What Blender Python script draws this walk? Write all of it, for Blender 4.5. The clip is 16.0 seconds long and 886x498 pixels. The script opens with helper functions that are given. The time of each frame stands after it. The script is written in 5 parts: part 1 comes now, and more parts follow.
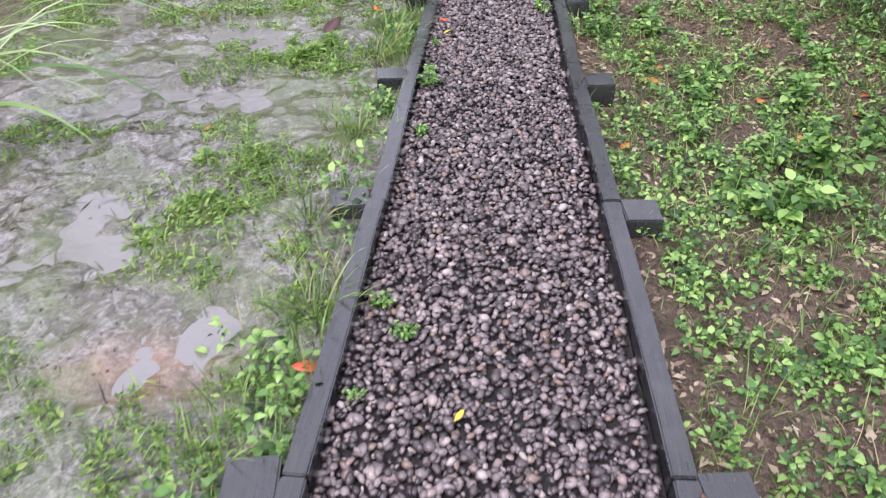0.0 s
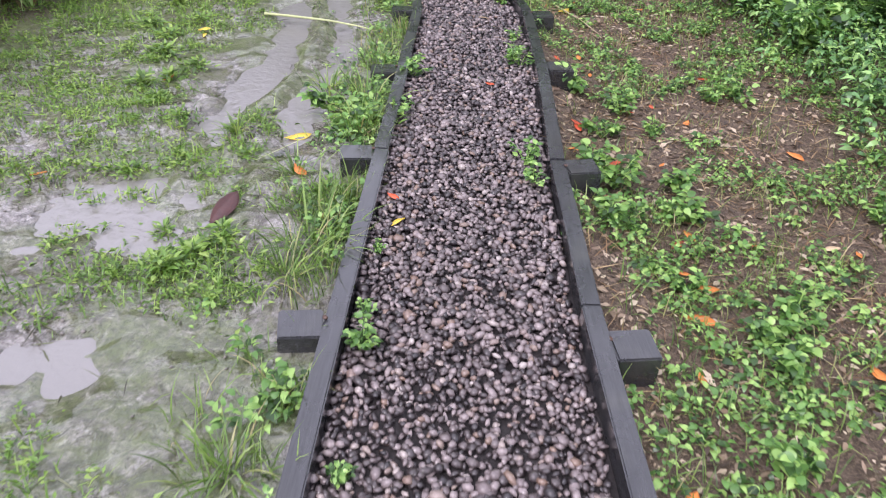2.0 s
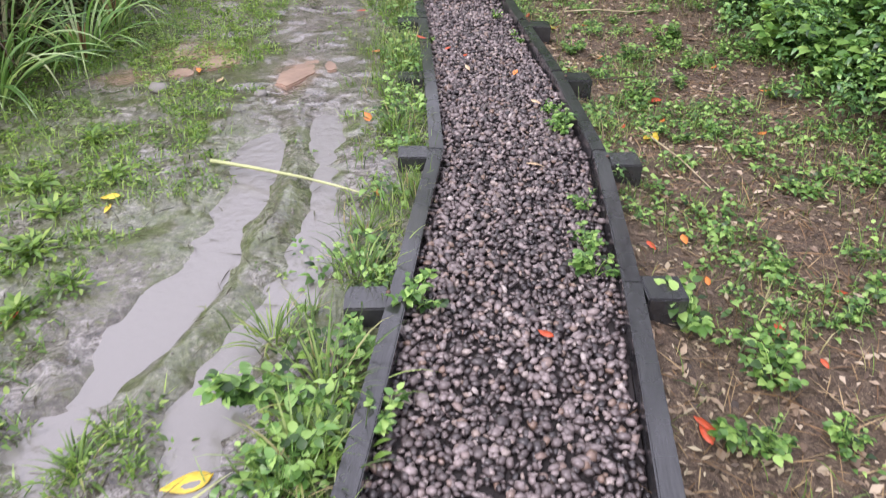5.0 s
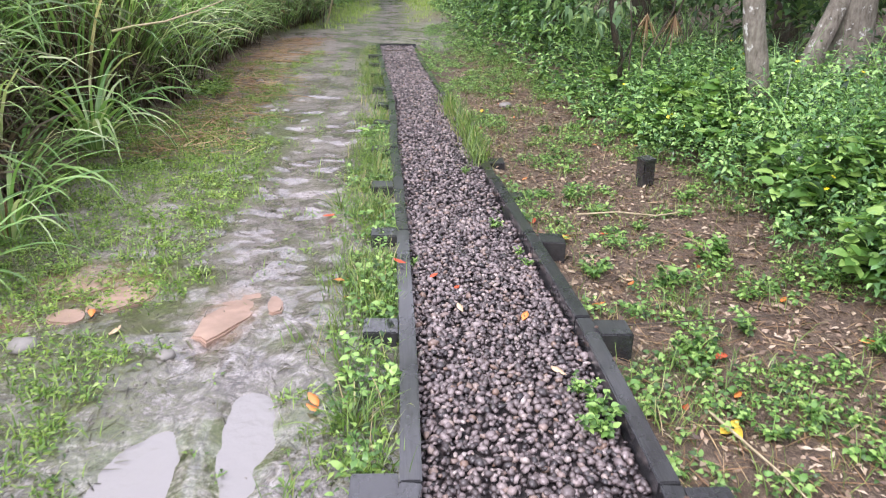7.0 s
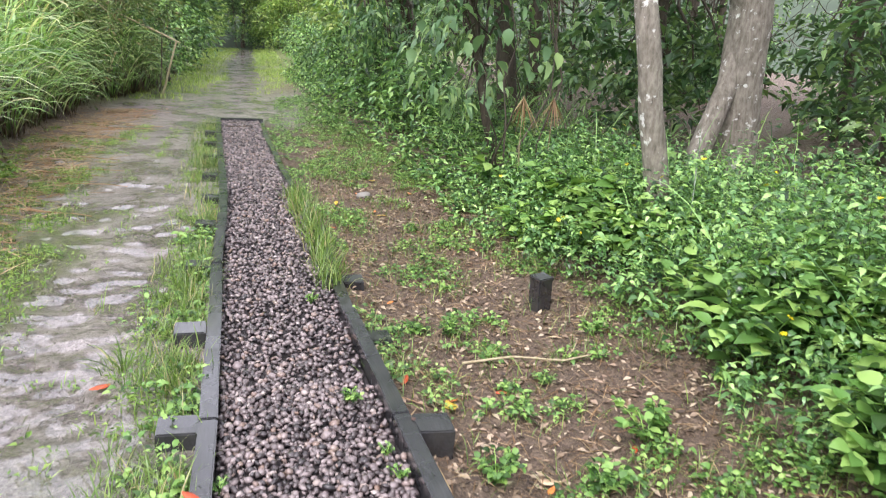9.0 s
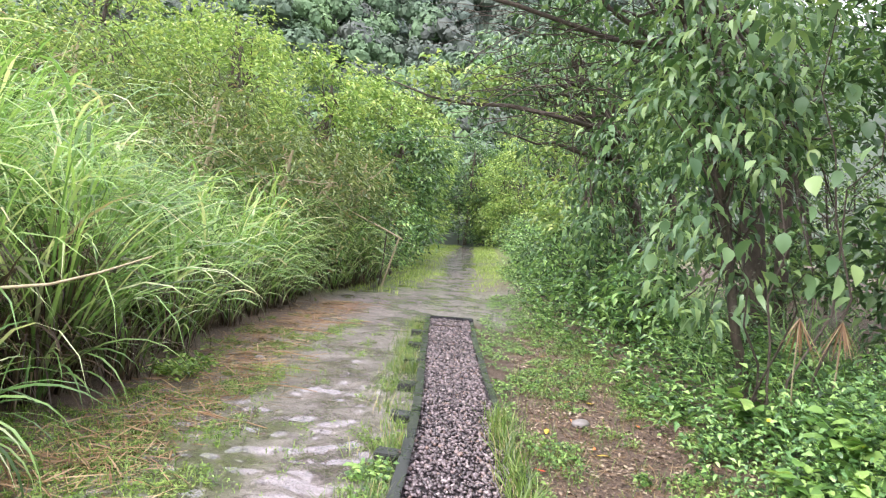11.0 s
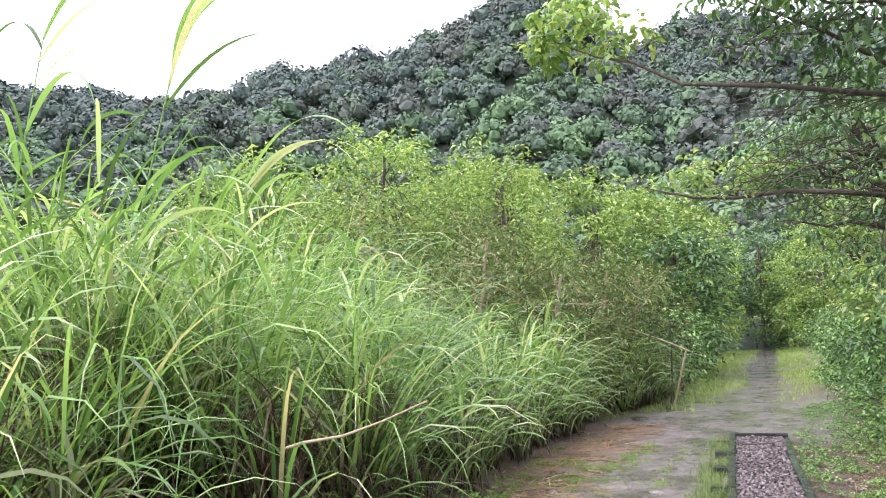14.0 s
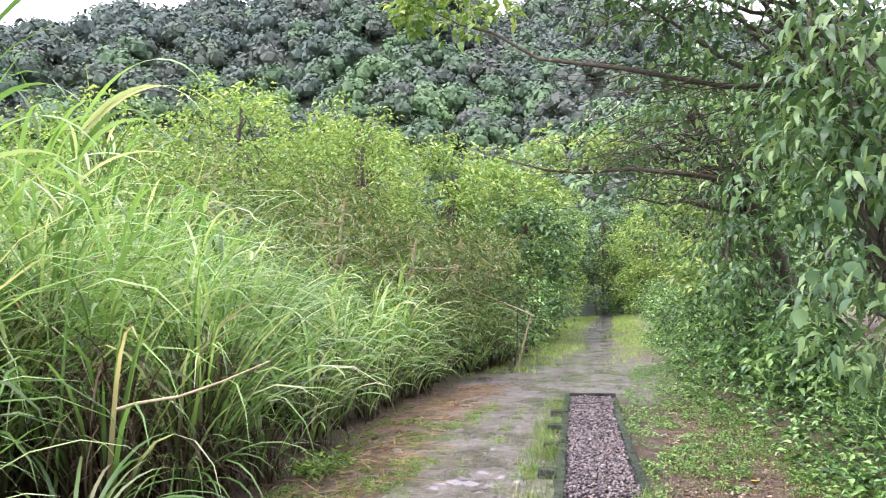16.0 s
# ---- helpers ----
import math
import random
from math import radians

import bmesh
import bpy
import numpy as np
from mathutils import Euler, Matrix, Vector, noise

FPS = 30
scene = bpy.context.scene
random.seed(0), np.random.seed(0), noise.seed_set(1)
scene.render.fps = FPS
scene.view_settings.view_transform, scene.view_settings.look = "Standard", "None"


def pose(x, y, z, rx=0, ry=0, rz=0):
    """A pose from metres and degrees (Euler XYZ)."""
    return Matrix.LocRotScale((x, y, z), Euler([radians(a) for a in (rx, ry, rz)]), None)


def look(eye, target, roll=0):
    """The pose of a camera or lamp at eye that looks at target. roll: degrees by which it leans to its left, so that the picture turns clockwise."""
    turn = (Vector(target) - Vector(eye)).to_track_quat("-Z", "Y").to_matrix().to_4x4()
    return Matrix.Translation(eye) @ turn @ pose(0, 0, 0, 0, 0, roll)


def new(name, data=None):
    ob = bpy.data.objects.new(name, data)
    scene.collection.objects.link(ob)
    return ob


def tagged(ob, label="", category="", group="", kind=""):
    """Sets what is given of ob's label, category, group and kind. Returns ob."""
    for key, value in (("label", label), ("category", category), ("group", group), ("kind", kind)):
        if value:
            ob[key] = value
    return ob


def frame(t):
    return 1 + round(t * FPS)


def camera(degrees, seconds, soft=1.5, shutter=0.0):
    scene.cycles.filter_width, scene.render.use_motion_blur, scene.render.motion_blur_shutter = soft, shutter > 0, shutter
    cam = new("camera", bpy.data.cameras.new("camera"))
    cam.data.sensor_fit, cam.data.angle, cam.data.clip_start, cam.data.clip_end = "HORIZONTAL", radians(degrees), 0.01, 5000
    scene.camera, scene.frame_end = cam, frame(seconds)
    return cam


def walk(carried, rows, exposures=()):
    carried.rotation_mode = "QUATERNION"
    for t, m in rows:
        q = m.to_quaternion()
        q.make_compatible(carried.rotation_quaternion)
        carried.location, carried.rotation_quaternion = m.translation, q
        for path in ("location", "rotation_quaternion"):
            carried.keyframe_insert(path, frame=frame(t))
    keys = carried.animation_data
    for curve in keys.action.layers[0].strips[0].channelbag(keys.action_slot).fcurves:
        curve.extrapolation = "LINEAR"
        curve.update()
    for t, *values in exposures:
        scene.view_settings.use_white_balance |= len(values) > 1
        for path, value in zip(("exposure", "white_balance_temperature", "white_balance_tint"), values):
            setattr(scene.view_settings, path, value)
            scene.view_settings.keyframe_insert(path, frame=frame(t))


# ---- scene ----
cam = camera(62.6, 16.0, soft=1.1, shutter=0.25)
PATH = [
    (0, (-0.045, 0.164, 1.697), (-0.005, 1.742, 0.469), -0.4),
    (0.5, (0.053, 0.563, 1.758), (0.119, 2.114, 0.496), -1.8),
    (1, (0.068, 0.985, 1.756), (0.169, 2.558, 0.525), -0.3),
    (1.5, (0.04, 1.433, 1.723), (0.203, 3.082, 0.603), 1.1),
    (2, (0.064, 1.925, 1.646), (0.211, 3.559, 0.502), 3.0),
    (2.5, (0.062, 2.329, 1.597), (0.277, 3.919, 0.403), 2.3),
    (3, (0.133, 2.694, 1.554), (0.357, 4.197, 0.255), 1.6),
    (3.5, (0.201, 2.983, 1.569), (0.199, 4.511, 0.279), 0.4),
    (4, (0.183, 3.287, 1.566), (0.144, 4.829, 0.293), 0.7),
    (4.5, (0.202, 3.639, 1.583), (0.211, 5.236, 0.379), 0.5),
    (5, (0.268, 3.971, 1.607), (0.287, 5.639, 0.503), 1.1),
    (5.2, (0.272, 4.082, 1.607), (0.297, 5.774, 0.542), 1.3),
    (7.3, (0.335, 5.566, 1.501), (0.373, 7.428, 0.773), 1.4),
    (7.5, (0.363, 5.691, 1.479), (0.416, 7.554, 0.752), 1.4),
    (8, (0.459, 6.081, 1.494), (0.573, 7.957, 0.812), 1.6),
    (8.5, (0.449, 6.442, 1.504), (0.826, 8.313, 0.904), 3.7),
    (9, (0.449, 6.734, 1.506), (0.855, 8.613, 0.953), 3.8),
    (9.5, (0.485, 7.059, 1.539), (0.638, 9.006, 1.108), 3.2),
    (9.7, (0.481, 7.2, 1.543), (0.562, 9.164, 1.172), 3.7),
    (11.8, (0.451, 7.995, 1.478), (0.088, 9.962, 1.483), 3.0),
    (12, (0.448, 7.971, 1.482), (0.026, 9.926, 1.494), 2.2),
    (12.5, (0.457, 7.964, 1.501), (-0.098, 9.884, 1.57), -0.5),
    (13, (0.485, 8.0, 1.513), (-0.127, 9.898, 1.657), -1.3),
    (13.5, (0.497, 8.001, 1.513), (-0.236, 9.851, 1.709), -1.6),
    (14, (0.511, 8.009, 1.521), (-0.393, 9.776, 1.765), -2.3),
    (14.5, (0.536, 8.011, 1.523), (-0.319, 9.8, 1.791), -2.6),
    (15, (0.552, 8.032, 1.525), (-0.098, 9.909, 1.756), -2.0),
    (15.5, (0.553, 8.053, 1.516), (0.067, 9.987, 1.673), -1.0),
    (16, (0.554, 8.022, 1.52), (0.001, 9.94, 1.65), -0.9),
]
walk(cam, [(t, look(eye, target, roll)) for t, eye, target, roll in PATH], [(0, 0.72, 6200, 25), (4, 0.72, 6300, 25), (5, 0.72, 6400, 24), (7.5, 1.12, 6300, 24), (8.5, 1.12, 6400, 20), (9.5, 1.32, 6500, 20), (12, 1.45, 6400, 29), (13, 1.42, 6400, 28), (14.5, 1.20, 6200, 29), (15, 1.2, 6200, 30), (15.5, 1.3, 6200, 31), (16, 1.42, 6300, 29)])

# ---- light ----
world = bpy.data.worlds.new("overcast_sky")
scene.world = world
world.use_nodes = True
wn, wl = world.node_tree.nodes, world.node_tree.links
wn.clear()
sky = wn.new("ShaderNodeTexSky")
sky.sky_type, sky.sun_disc = "NISHITA", False
sky.sun_elevation, sky.sun_rotation = radians(58), radians(215)
sky.air_density, sky.dust_density = 1.0, 4.0
cloud = wn.new("ShaderNodeBackground")
cloud.inputs[0].default_value, cloud.inputs[1].default_value = (0.93, 0.97, 1.04, 1), 1.35
blue = wn.new("ShaderNodeBackground")
blue.inputs[1].default_value = 0.1
wl.new(sky.outputs[0], blue.inputs[0])
wmix = wn.new("ShaderNodeMixShader")
wmix.inputs[0].default_value = 0.75
wl.new(blue.outputs[0], wmix.inputs[1])
wl.new(cloud.outputs[0], wmix.inputs[2])
wout = wn.new("ShaderNodeOutputWorld")
wl.new(wmix.outputs[0], wout.inputs[0])
sun_data = bpy.data.lights.new("sun", "SUN")
sun_data.energy, sun_data.angle, sun_data.color = 1.3, radians(25), (1.0, 0.98, 0.94)
sun = new("sun", sun_data)
sun.matrix_world = look((-20, -16, 41), (0, 8, 0))

rng = np.random.default_rng(11)


# ---- materials ----
def material(name):
    m = bpy.data.materials.new(name)
    m.use_nodes = True
    nt = m.node_tree
    return m, nt, nt.nodes["Principled BSDF"], nt.nodes["Material Output"]


def noise_node(nt, scale, detail=4.0, rough=0.55, vec=None, dist=0.0):
    n = nt.nodes.new("ShaderNodeTexNoise")
    n.inputs["Scale"].default_value, n.inputs["Detail"].default_value, n.inputs["Roughness"].default_value = scale, detail, rough
    n.inputs["Distortion"].default_value = dist
    if vec is None:
        tc = nt.nodes.new("ShaderNodeNewGeometry")
        vec = tc.outputs["Position"]
    nt.links.new(vec, n.inputs["Vector"])
    return n.outputs["Fac"]


def ramp(nt, fac, stops):
    r = nt.nodes.new("ShaderNodeValToRGB")
    el = r.color_ramp.elements
    while len(el) < len(stops):
        el.new(0.5)
    for e, (p, c) in zip(el, stops):
        e.position, e.color = p, (*c, 1)
    nt.links.new(fac, r.inputs[0])
    return r.outputs[0]


def mixed(nt, fac, a, b, mode="MIX"):
    n = nt.nodes.new("ShaderNodeMix")
    n.data_type, n.blend_type = "RGBA", mode
    for sock, v in ((n.inputs[0], fac), (n.inputs[6], a), (n.inputs[7], b)):
        if isinstance(v, (int, float)):
            sock.default_value = v
        elif isinstance(v, tuple):
            sock.default_value = (*v, 1)
        else:
            nt.links.new(v, sock)
    return n.outputs[2]


def sums(nt, op, a, b):
    n = nt.nodes.new("ShaderNodeMath")
    n.operation, n.use_clamp = op, op in ("MULTIPLY", "ADD")
    for sock, v in zip(n.inputs, (a, b)):
        if isinstance(v, (int, float)):
            sock.default_value = v
        else:
            nt.links.new(v, sock)
    return n.outputs[0]


def bump(nt, height, bsdf, strength, distance):
    b = nt.nodes.new("ShaderNodeBump")
    b.inputs["Strength"].default_value, b.inputs["Distance"].default_value = strength, distance
    nt.links.new(height, b.inputs["Height"])
    nt.links.new(b.outputs[0], bsdf.inputs["Normal"])


def foliage(name, stops, thin=0.35, rough=0.34, patch=1.2, low=0.72):
    """Leaves: each leaf its own tint, slow drift of tint over the plants, some light shining through."""
    m, nt, b, out = material(name)
    geo = nt.nodes.new("ShaderNodeNewGeometry")
    col = ramp(nt, geo.outputs["Random Per Island"], stops)
    drift = noise_node(nt, patch, 2)
    shade = ramp(nt, drift, [(0.3, (low, low * 1.08, low * 0.97)), (0.7, (1.0, 1.0, 1.0))])
    col = mixed(nt, 1.0, col, shade, "MULTIPLY")
    nt.links.new(col, b.inputs["Base Color"])
    b.inputs["Roughness"].default_value = rough
    b.inputs["Specular IOR Level"].default_value = 0.6
    tr = nt.nodes.new("ShaderNodeBsdfTranslucent")
    warm = mixed(nt, 1.0, col, (1.25, 1.2, 0.75), "MULTIPLY")
    nt.links.new(warm, tr.inputs[0])
    mx = nt.nodes.new("ShaderNodeMixShader")
    mx.inputs[0].default_value = thin
    nt.links.new(b.outputs[0], mx.inputs[1])
    nt.links.new(tr.outputs[0], mx.inputs[2])
    nt.links.new(mx.outputs[0], out.inputs[0])
    return m


GRASS = foliage("grass_blades", [(0, (0.06, 0.11, 0.025)), (0.5, (0.18, 0.31, 0.07)), (0.85, (0.31, 0.43, 0.12)), (1, (0.58, 0.44, 0.28))], 0.35)
TALL = foliage("tall_grass_blades", [(0, (0.066, 0.127, 0.039)), (0.35, (0.190, 0.382, 0.107)), (0.75, (0.416, 0.647, 0.214)), (0.95, (0.712, 0.806, 0.473)), (1, (0.736, 0.594, 0.383))], 0.4, 0.3)
BLADE = foliage("broad_grass_blades", [(0, (0.062, 0.120, 0.040)), (0.35, (0.179, 0.360, 0.109)), (0.75, (0.392, 0.610, 0.218)), (0.95, (0.672, 0.760, 0.483)), (1, (0.694, 0.560, 0.391))], 0.4, 0.3)
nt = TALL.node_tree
# blade feet turn dark brown: withered bases plus the stand's inner shade, coloured in
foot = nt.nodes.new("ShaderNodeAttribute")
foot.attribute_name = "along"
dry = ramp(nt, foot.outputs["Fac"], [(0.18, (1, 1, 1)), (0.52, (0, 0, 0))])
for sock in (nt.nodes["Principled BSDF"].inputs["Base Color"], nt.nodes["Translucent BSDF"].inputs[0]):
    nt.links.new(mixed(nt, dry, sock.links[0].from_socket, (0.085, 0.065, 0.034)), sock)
LAWN = foliage("lawn_blades", [(0, (0.194, 0.310, 0.066)), (0.6, (0.378, 0.530, 0.143)), (1, (0.562, 0.660, 0.220))], 0.4)
STRAW = foliage("dry_grass", [(0, (0.19, 0.10, 0.05)), (0.6, (0.38, 0.23, 0.12)), (1, (0.58, 0.43, 0.25))], 0.2, 0.6)
HERB = foliage("herb_leaves", [(0, (0.020, 0.055, 0.015)), (0.5, (0.165, 0.345, 0.085)), (1, (0.46, 0.68, 0.20))], 0.28, 0.32)
SHRUB = foliage("shrub_leaves", [(0, (0.021, 0.058, 0.024)), (0.55, (0.193, 0.399, 0.142)), (1, (0.536, 0.798, 0.283))], 0.28, 0.32)
MOSSY = foliage("mud_weed_leaves", [(0, (0.065, 0.125, 0.035)), (0.5, (0.21, 0.38, 0.075)), (1, (0.42, 0.56, 0.15))], 0.35)
TREE = foliage("tree_leaves", [(0, (0.048, 0.109, 0.049)), (0.6, (0.142, 0.302, 0.120)), (1, (0.410, 0.624, 0.239))], 0.28, 0.34, 0.7, 0.5)
BRIGHT = foliage("young_tree_leaves", [(0, (0.157, 0.286, 0.081)), (0.6, (0.338, 0.541, 0.161)), (1, (0.653, 0.774, 0.287))], 0.36, 0.4, 0.7, 0.5)
OLIVE = foliage("thicket_leaves", [(0, (0.093, 0.155, 0.056)), (0.6, (0.215, 0.330, 0.112)), (0.94, (0.394, 0.480, 0.190)), (1, (0.534, 0.340, 0.224))], 0.3, 0.45, 0.8, 0.5)
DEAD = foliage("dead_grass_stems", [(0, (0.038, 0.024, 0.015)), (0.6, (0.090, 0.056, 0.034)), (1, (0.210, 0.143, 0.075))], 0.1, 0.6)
BIGLEAF = foliage("broad_leaves", [(0, (0.094, 0.190, 0.094)), (0.6, (0.209, 0.360, 0.176)), (1, (0.396, 0.560, 0.220))], 0.33, 0.4)

# hill forest: every tree its own green, low tones hazed blue-grey in the colour
FOREST, nt, b, out = material("hill_forest_leaves")
tone = nt.nodes.new("ShaderNodeAttribute")
tone.attribute_name = "tone"
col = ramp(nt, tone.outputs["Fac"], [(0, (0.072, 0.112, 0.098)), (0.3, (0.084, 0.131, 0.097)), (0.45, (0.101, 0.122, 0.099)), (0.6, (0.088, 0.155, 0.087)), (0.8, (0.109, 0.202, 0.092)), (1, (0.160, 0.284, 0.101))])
geo = nt.nodes.new("ShaderNodeNewGeometry")
col = mixed(nt, 1.0, col, ramp(nt, geo.outputs["Random Per Island"], [(0, (0.78, 0.79, 0.78)), (1, (1.15, 1.15, 1.12))]), "MULTIPLY")
nt.links.new(col, b.inputs["Base Color"])
b.inputs["Roughness"].default_value = 0.7


def bark(name, dark, light, patch, patch_amount):
    m, nt, b, out = material(name)
    tc = nt.nodes.new("ShaderNodeTexCoord")
    mp = nt.nodes.new("ShaderNodeMapping")
    mp.inputs["Scale"].default_value = (1, 1, 0.35)
    nt.links.new(tc.outputs["Object"], mp.inputs[0])
    n1 = noise_node(nt, 30, 6, 0.65, mp.outputs[0])
    n2 = noise_node(nt, 13, 4, 0.6, tc.outputs["Object"])
    col = ramp(nt, n1, [(0.3, dark), (0.7, light)])
    spots = ramp(nt, n2, [(patch_amount, (0, 0, 0)), (patch_amount + 0.06, (1, 1, 1))])
    col = mixed(nt, spots, col, patch)
    nt.links.new(col, b.inputs["Base Color"])
    b.inputs["Roughness"].default_value = 0.85
    bump(nt, n1, b, 0.6, 0.01)
    return m


PALE_BARK = bark("pale_lichened_bark", (0.10, 0.085, 0.065), (0.33, 0.30, 0.25), (0.62, 0.62, 0.58), 0.60)
DARK_BARK = bark("dark_bark", (0.035, 0.03, 0.022), (0.12, 0.095, 0.07), (0.20, 0.21, 0.15), 0.62)
DRY_STEM = bark("dry_stem", (0.30, 0.24, 0.14), (0.52, 0.46, 0.30), (0.36, 0.38, 0.2), 0.62)


def plain(name, color, rough, spread=0.25, scale=60.0, relief=0.2):
    m, nt, b, out = material(name)
    n1 = noise_node(nt, scale, 5, 0.6)
    n2 = noise_node(nt, scale / 9, 3)
    lo, hi = tuple(c * (1 - spread) for c in color), tuple(min(1, c * (1 + spread)) for c in color)
    col = mixed(nt, 0.5, ramp(nt, n1, [(0.3, lo), (0.7, hi)]), ramp(nt, n2, [(0.35, lo), (0.65, hi)]))
    nt.links.new(col, b.inputs["Base Color"])
    b.inputs["Roughness"].default_value = rough
    bump(nt, n1, b, relief, 0.004)
    return m


RED = plain("red_dead_leaf", (0.60, 0.10, 0.04), 0.4, 0.3, 90)
ORANGE = plain("orange_dead_leaf", (0.72, 0.24, 0.06), 0.42, 0.3, 90)
YELLOW = plain("yellow_dead_leaf", (0.72, 0.52, 0.06), 0.42, 0.25, 90)
TAN = plain("tan_dead_leaf", (0.60, 0.44, 0.28), 0.5, 0.25, 90)
MAROON = plain("maroon_dead_leaf", (0.07, 0.025, 0.022), 0.3, 0.35, 90)
LIME = plain("pale_green_leaf", (0.42, 0.45, 0.22), 0.4, 0.25, 60)
FLOWER = plain("yellow_petals", (0.85, 0.68, 0.02), 0.5, 0.1, 200)
STONEGREY = plain("pale_stone", (0.22, 0.21, 0.19), 0.55, 0.25, 40, 0.5)

# wet black plastic timber with a wood-grain brushing
TIMBER, nt, b, out = material("black_recycled_timber")
tc = nt.nodes.new("ShaderNodeTexCoord")
mp = nt.nodes.new("ShaderNodeMapping")
mp.inputs["Scale"].default_value = (14, 0.8, 14)
nt.links.new(tc.outputs["Object"], mp.inputs[0])
grain = noise_node(nt, 9, 6, 0.7, mp.outputs[0])
dirt = noise_node(nt, 7, 4)
col = ramp(nt, grain, [(0.3, (0.012, 0.0125, 0.014)), (0.7, (0.042, 0.043, 0.047))])
col = mixed(nt, ramp(nt, dirt, [(0.55, (0, 0, 0)), (0.8, (0.4, 0.4, 0.4))]), col, (0.09, 0.09, 0.075))
nt.links.new(col, b.inputs["Base Color"])
nt.links.new(ramp(nt, dirt, [(0.3, (0.18, 0.18, 0.18)), (0.7, (0.4, 0.4, 0.4))]), b.inputs["Roughness"])
b.inputs["Specular IOR Level"].default_value = 0.5
b.inputs["Coat Weight"].default_value, b.inputs["Coat Roughness"].default_value = 1.0, 0.12
bump(nt, grain, b, 0.5, 0.004)
BOLT = plain("rusty_bolt", (0.10, 0.06, 0.045), 0.5, 0.4, 300)

# wet gravel, each stone its own colour
def stone_material(name, per_object):
    m, nt, b, out = material(name)
    if per_object:
        src = nt.nodes.new("ShaderNodeObjectInfo").outputs["Random"]
    else:
        src = nt.nodes.new("ShaderNodeNewGeometry").outputs["Random Per Island"]
    col = ramp(nt, src, [(0.0, (0.020, 0.016, 0.018)), (0.3, (0.078, 0.062, 0.062)), (0.6, (0.168, 0.136, 0.135)), (0.85, (0.29, 0.242, 0.238)),
                         (0.93, (0.20, 0.130, 0.095)), (1.0, (0.44, 0.39, 0.37))])
    n = noise_node(nt, 160, 4, 0.6)
    col = mixed(nt, 1.0, col, ramp(nt, n, [(0.25, (0.72, 0.72, 0.72)), (0.75, (1.12, 1.1, 1.08))]), "MULTIPLY")
    nt.links.new(col, b.inputs["Base Color"])
    b.inputs["Roughness"].default_value = 0.42
    b.inputs["Coat Weight"].default_value, b.inputs["Coat Roughness"].default_value = 0.55, 0.14
    bump(nt, n, b, 0.35, 0.003)
    return m


STONE = stone_material("wet_gravel", False)
STONE_ONE = stone_material("wet_gravel_single", True)
BED = plain("gravel_bed", (0.022, 0.018, 0.018), 0.7, 0.4, 120, 0.8)

# the ground: grey mud, brown leaf-strewn soil, clay, moss
GROUND, nt, b, out = material("wet_ground")


def zone(nt, name):
    a = nt.nodes.new("ShaderNodeAttribute")
    a.attribute_name = name
    return a.outputs["Fac"]


fine, mid, wide = noise_node(nt, 55, 6, 0.7), noise_node(nt, 9, 5, 0.6), noise_node(nt, 1.6, 4, 0.6)
litter = noise_node(nt, 24, 5, 0.75, None, 1.5)
churn = noise_node(nt, 12, 6, 0.68, None, 1.4)
near_mud = ramp(nt, churn, [(0.34, (0.050, 0.041, 0.033)), (0.45, (0.18, 0.158, 0.138)), (0.56, (0.42, 0.388, 0.366)), (0.70, (0.60, 0.56, 0.54))])
track_mud = mixed(nt, 0.45, ramp(nt, wide, [(0.38, (0.19, 0.156, 0.142)), (0.60, (0.48, 0.422, 0.405))]), ramp(nt, mid, [(0.36, (0.10, 0.082, 0.070)), (0.62, (0.48, 0.424, 0.405))]))
worn = noise_node(nt, 7, 5, 0.7, None, 0.6)
track_mud = mixed(nt, ramp(nt, worn, [(0.53, (0, 0, 0)), (0.60, (0.75, 0.75, 0.75))]), track_mud, (0.105, 0.086, 0.070))
mud = mixed(nt, zone(nt, "algae"), track_mud, near_mud)
mud = mixed(nt, 1.0, mud, ramp(nt, fine, [(0.30, (0.35, 0.34, 0.32)), (0.5, (0.95, 0.95, 0.95)), (0.7, (1.35, 1.33, 1.32))]), "MULTIPLY")
algae = sums(nt, "MULTIPLY", ramp(nt, wide, [(0.45, (0, 0, 0)), (0.60, (0.9, 0.9, 0.9))]), ramp(nt, litter, [(0.42, (0, 0, 0)), (0.58, (1, 1, 1))]))
mud = mixed(nt, sums(nt, "MULTIPLY", algae, zone(nt, "algae")), mud, (0.15, 0.16, 0.075))
specks = noise_node(nt, 34, 4, 0.7, None, 2.5)
mud = mixed(nt, ramp(nt, specks, [(0.56, (0, 0, 0)), (0.64, (0.85, 0.85, 0.85))]), mud, (0.07, 0.06, 0.045))
flecks = noise_node(nt, 60, 3, 0.6, None, 3.0)
soil = mixed(nt, 0.3, ramp(nt, litter, [(0.32, (0.016, 0.011, 0.008)), (0.5, (0.12, 0.085, 0.062)), (0.66, (0.27, 0.21, 0.155))]), ramp(nt, mid, [(0.3, (0.07, 0.05, 0.037)), (0.7, (0.19, 0.145, 0.108))]))
soil = mixed(nt, ramp(nt, flecks, [(0.57, (0, 0, 0)), (0.62, (0.8, 0.8, 0.8))]), soil, (0.33, 0.265, 0.19))
soil = mixed(nt, 1.0, soil, (1.0, 0.96, 0.92), "MULTIPLY")
sod = sums(nt, "MULTIPLY", zone(nt, "sod"), ramp(nt, mid, [(0.36, (0.15, 0.15, 0.15)), (0.52, (1, 1, 1))]))
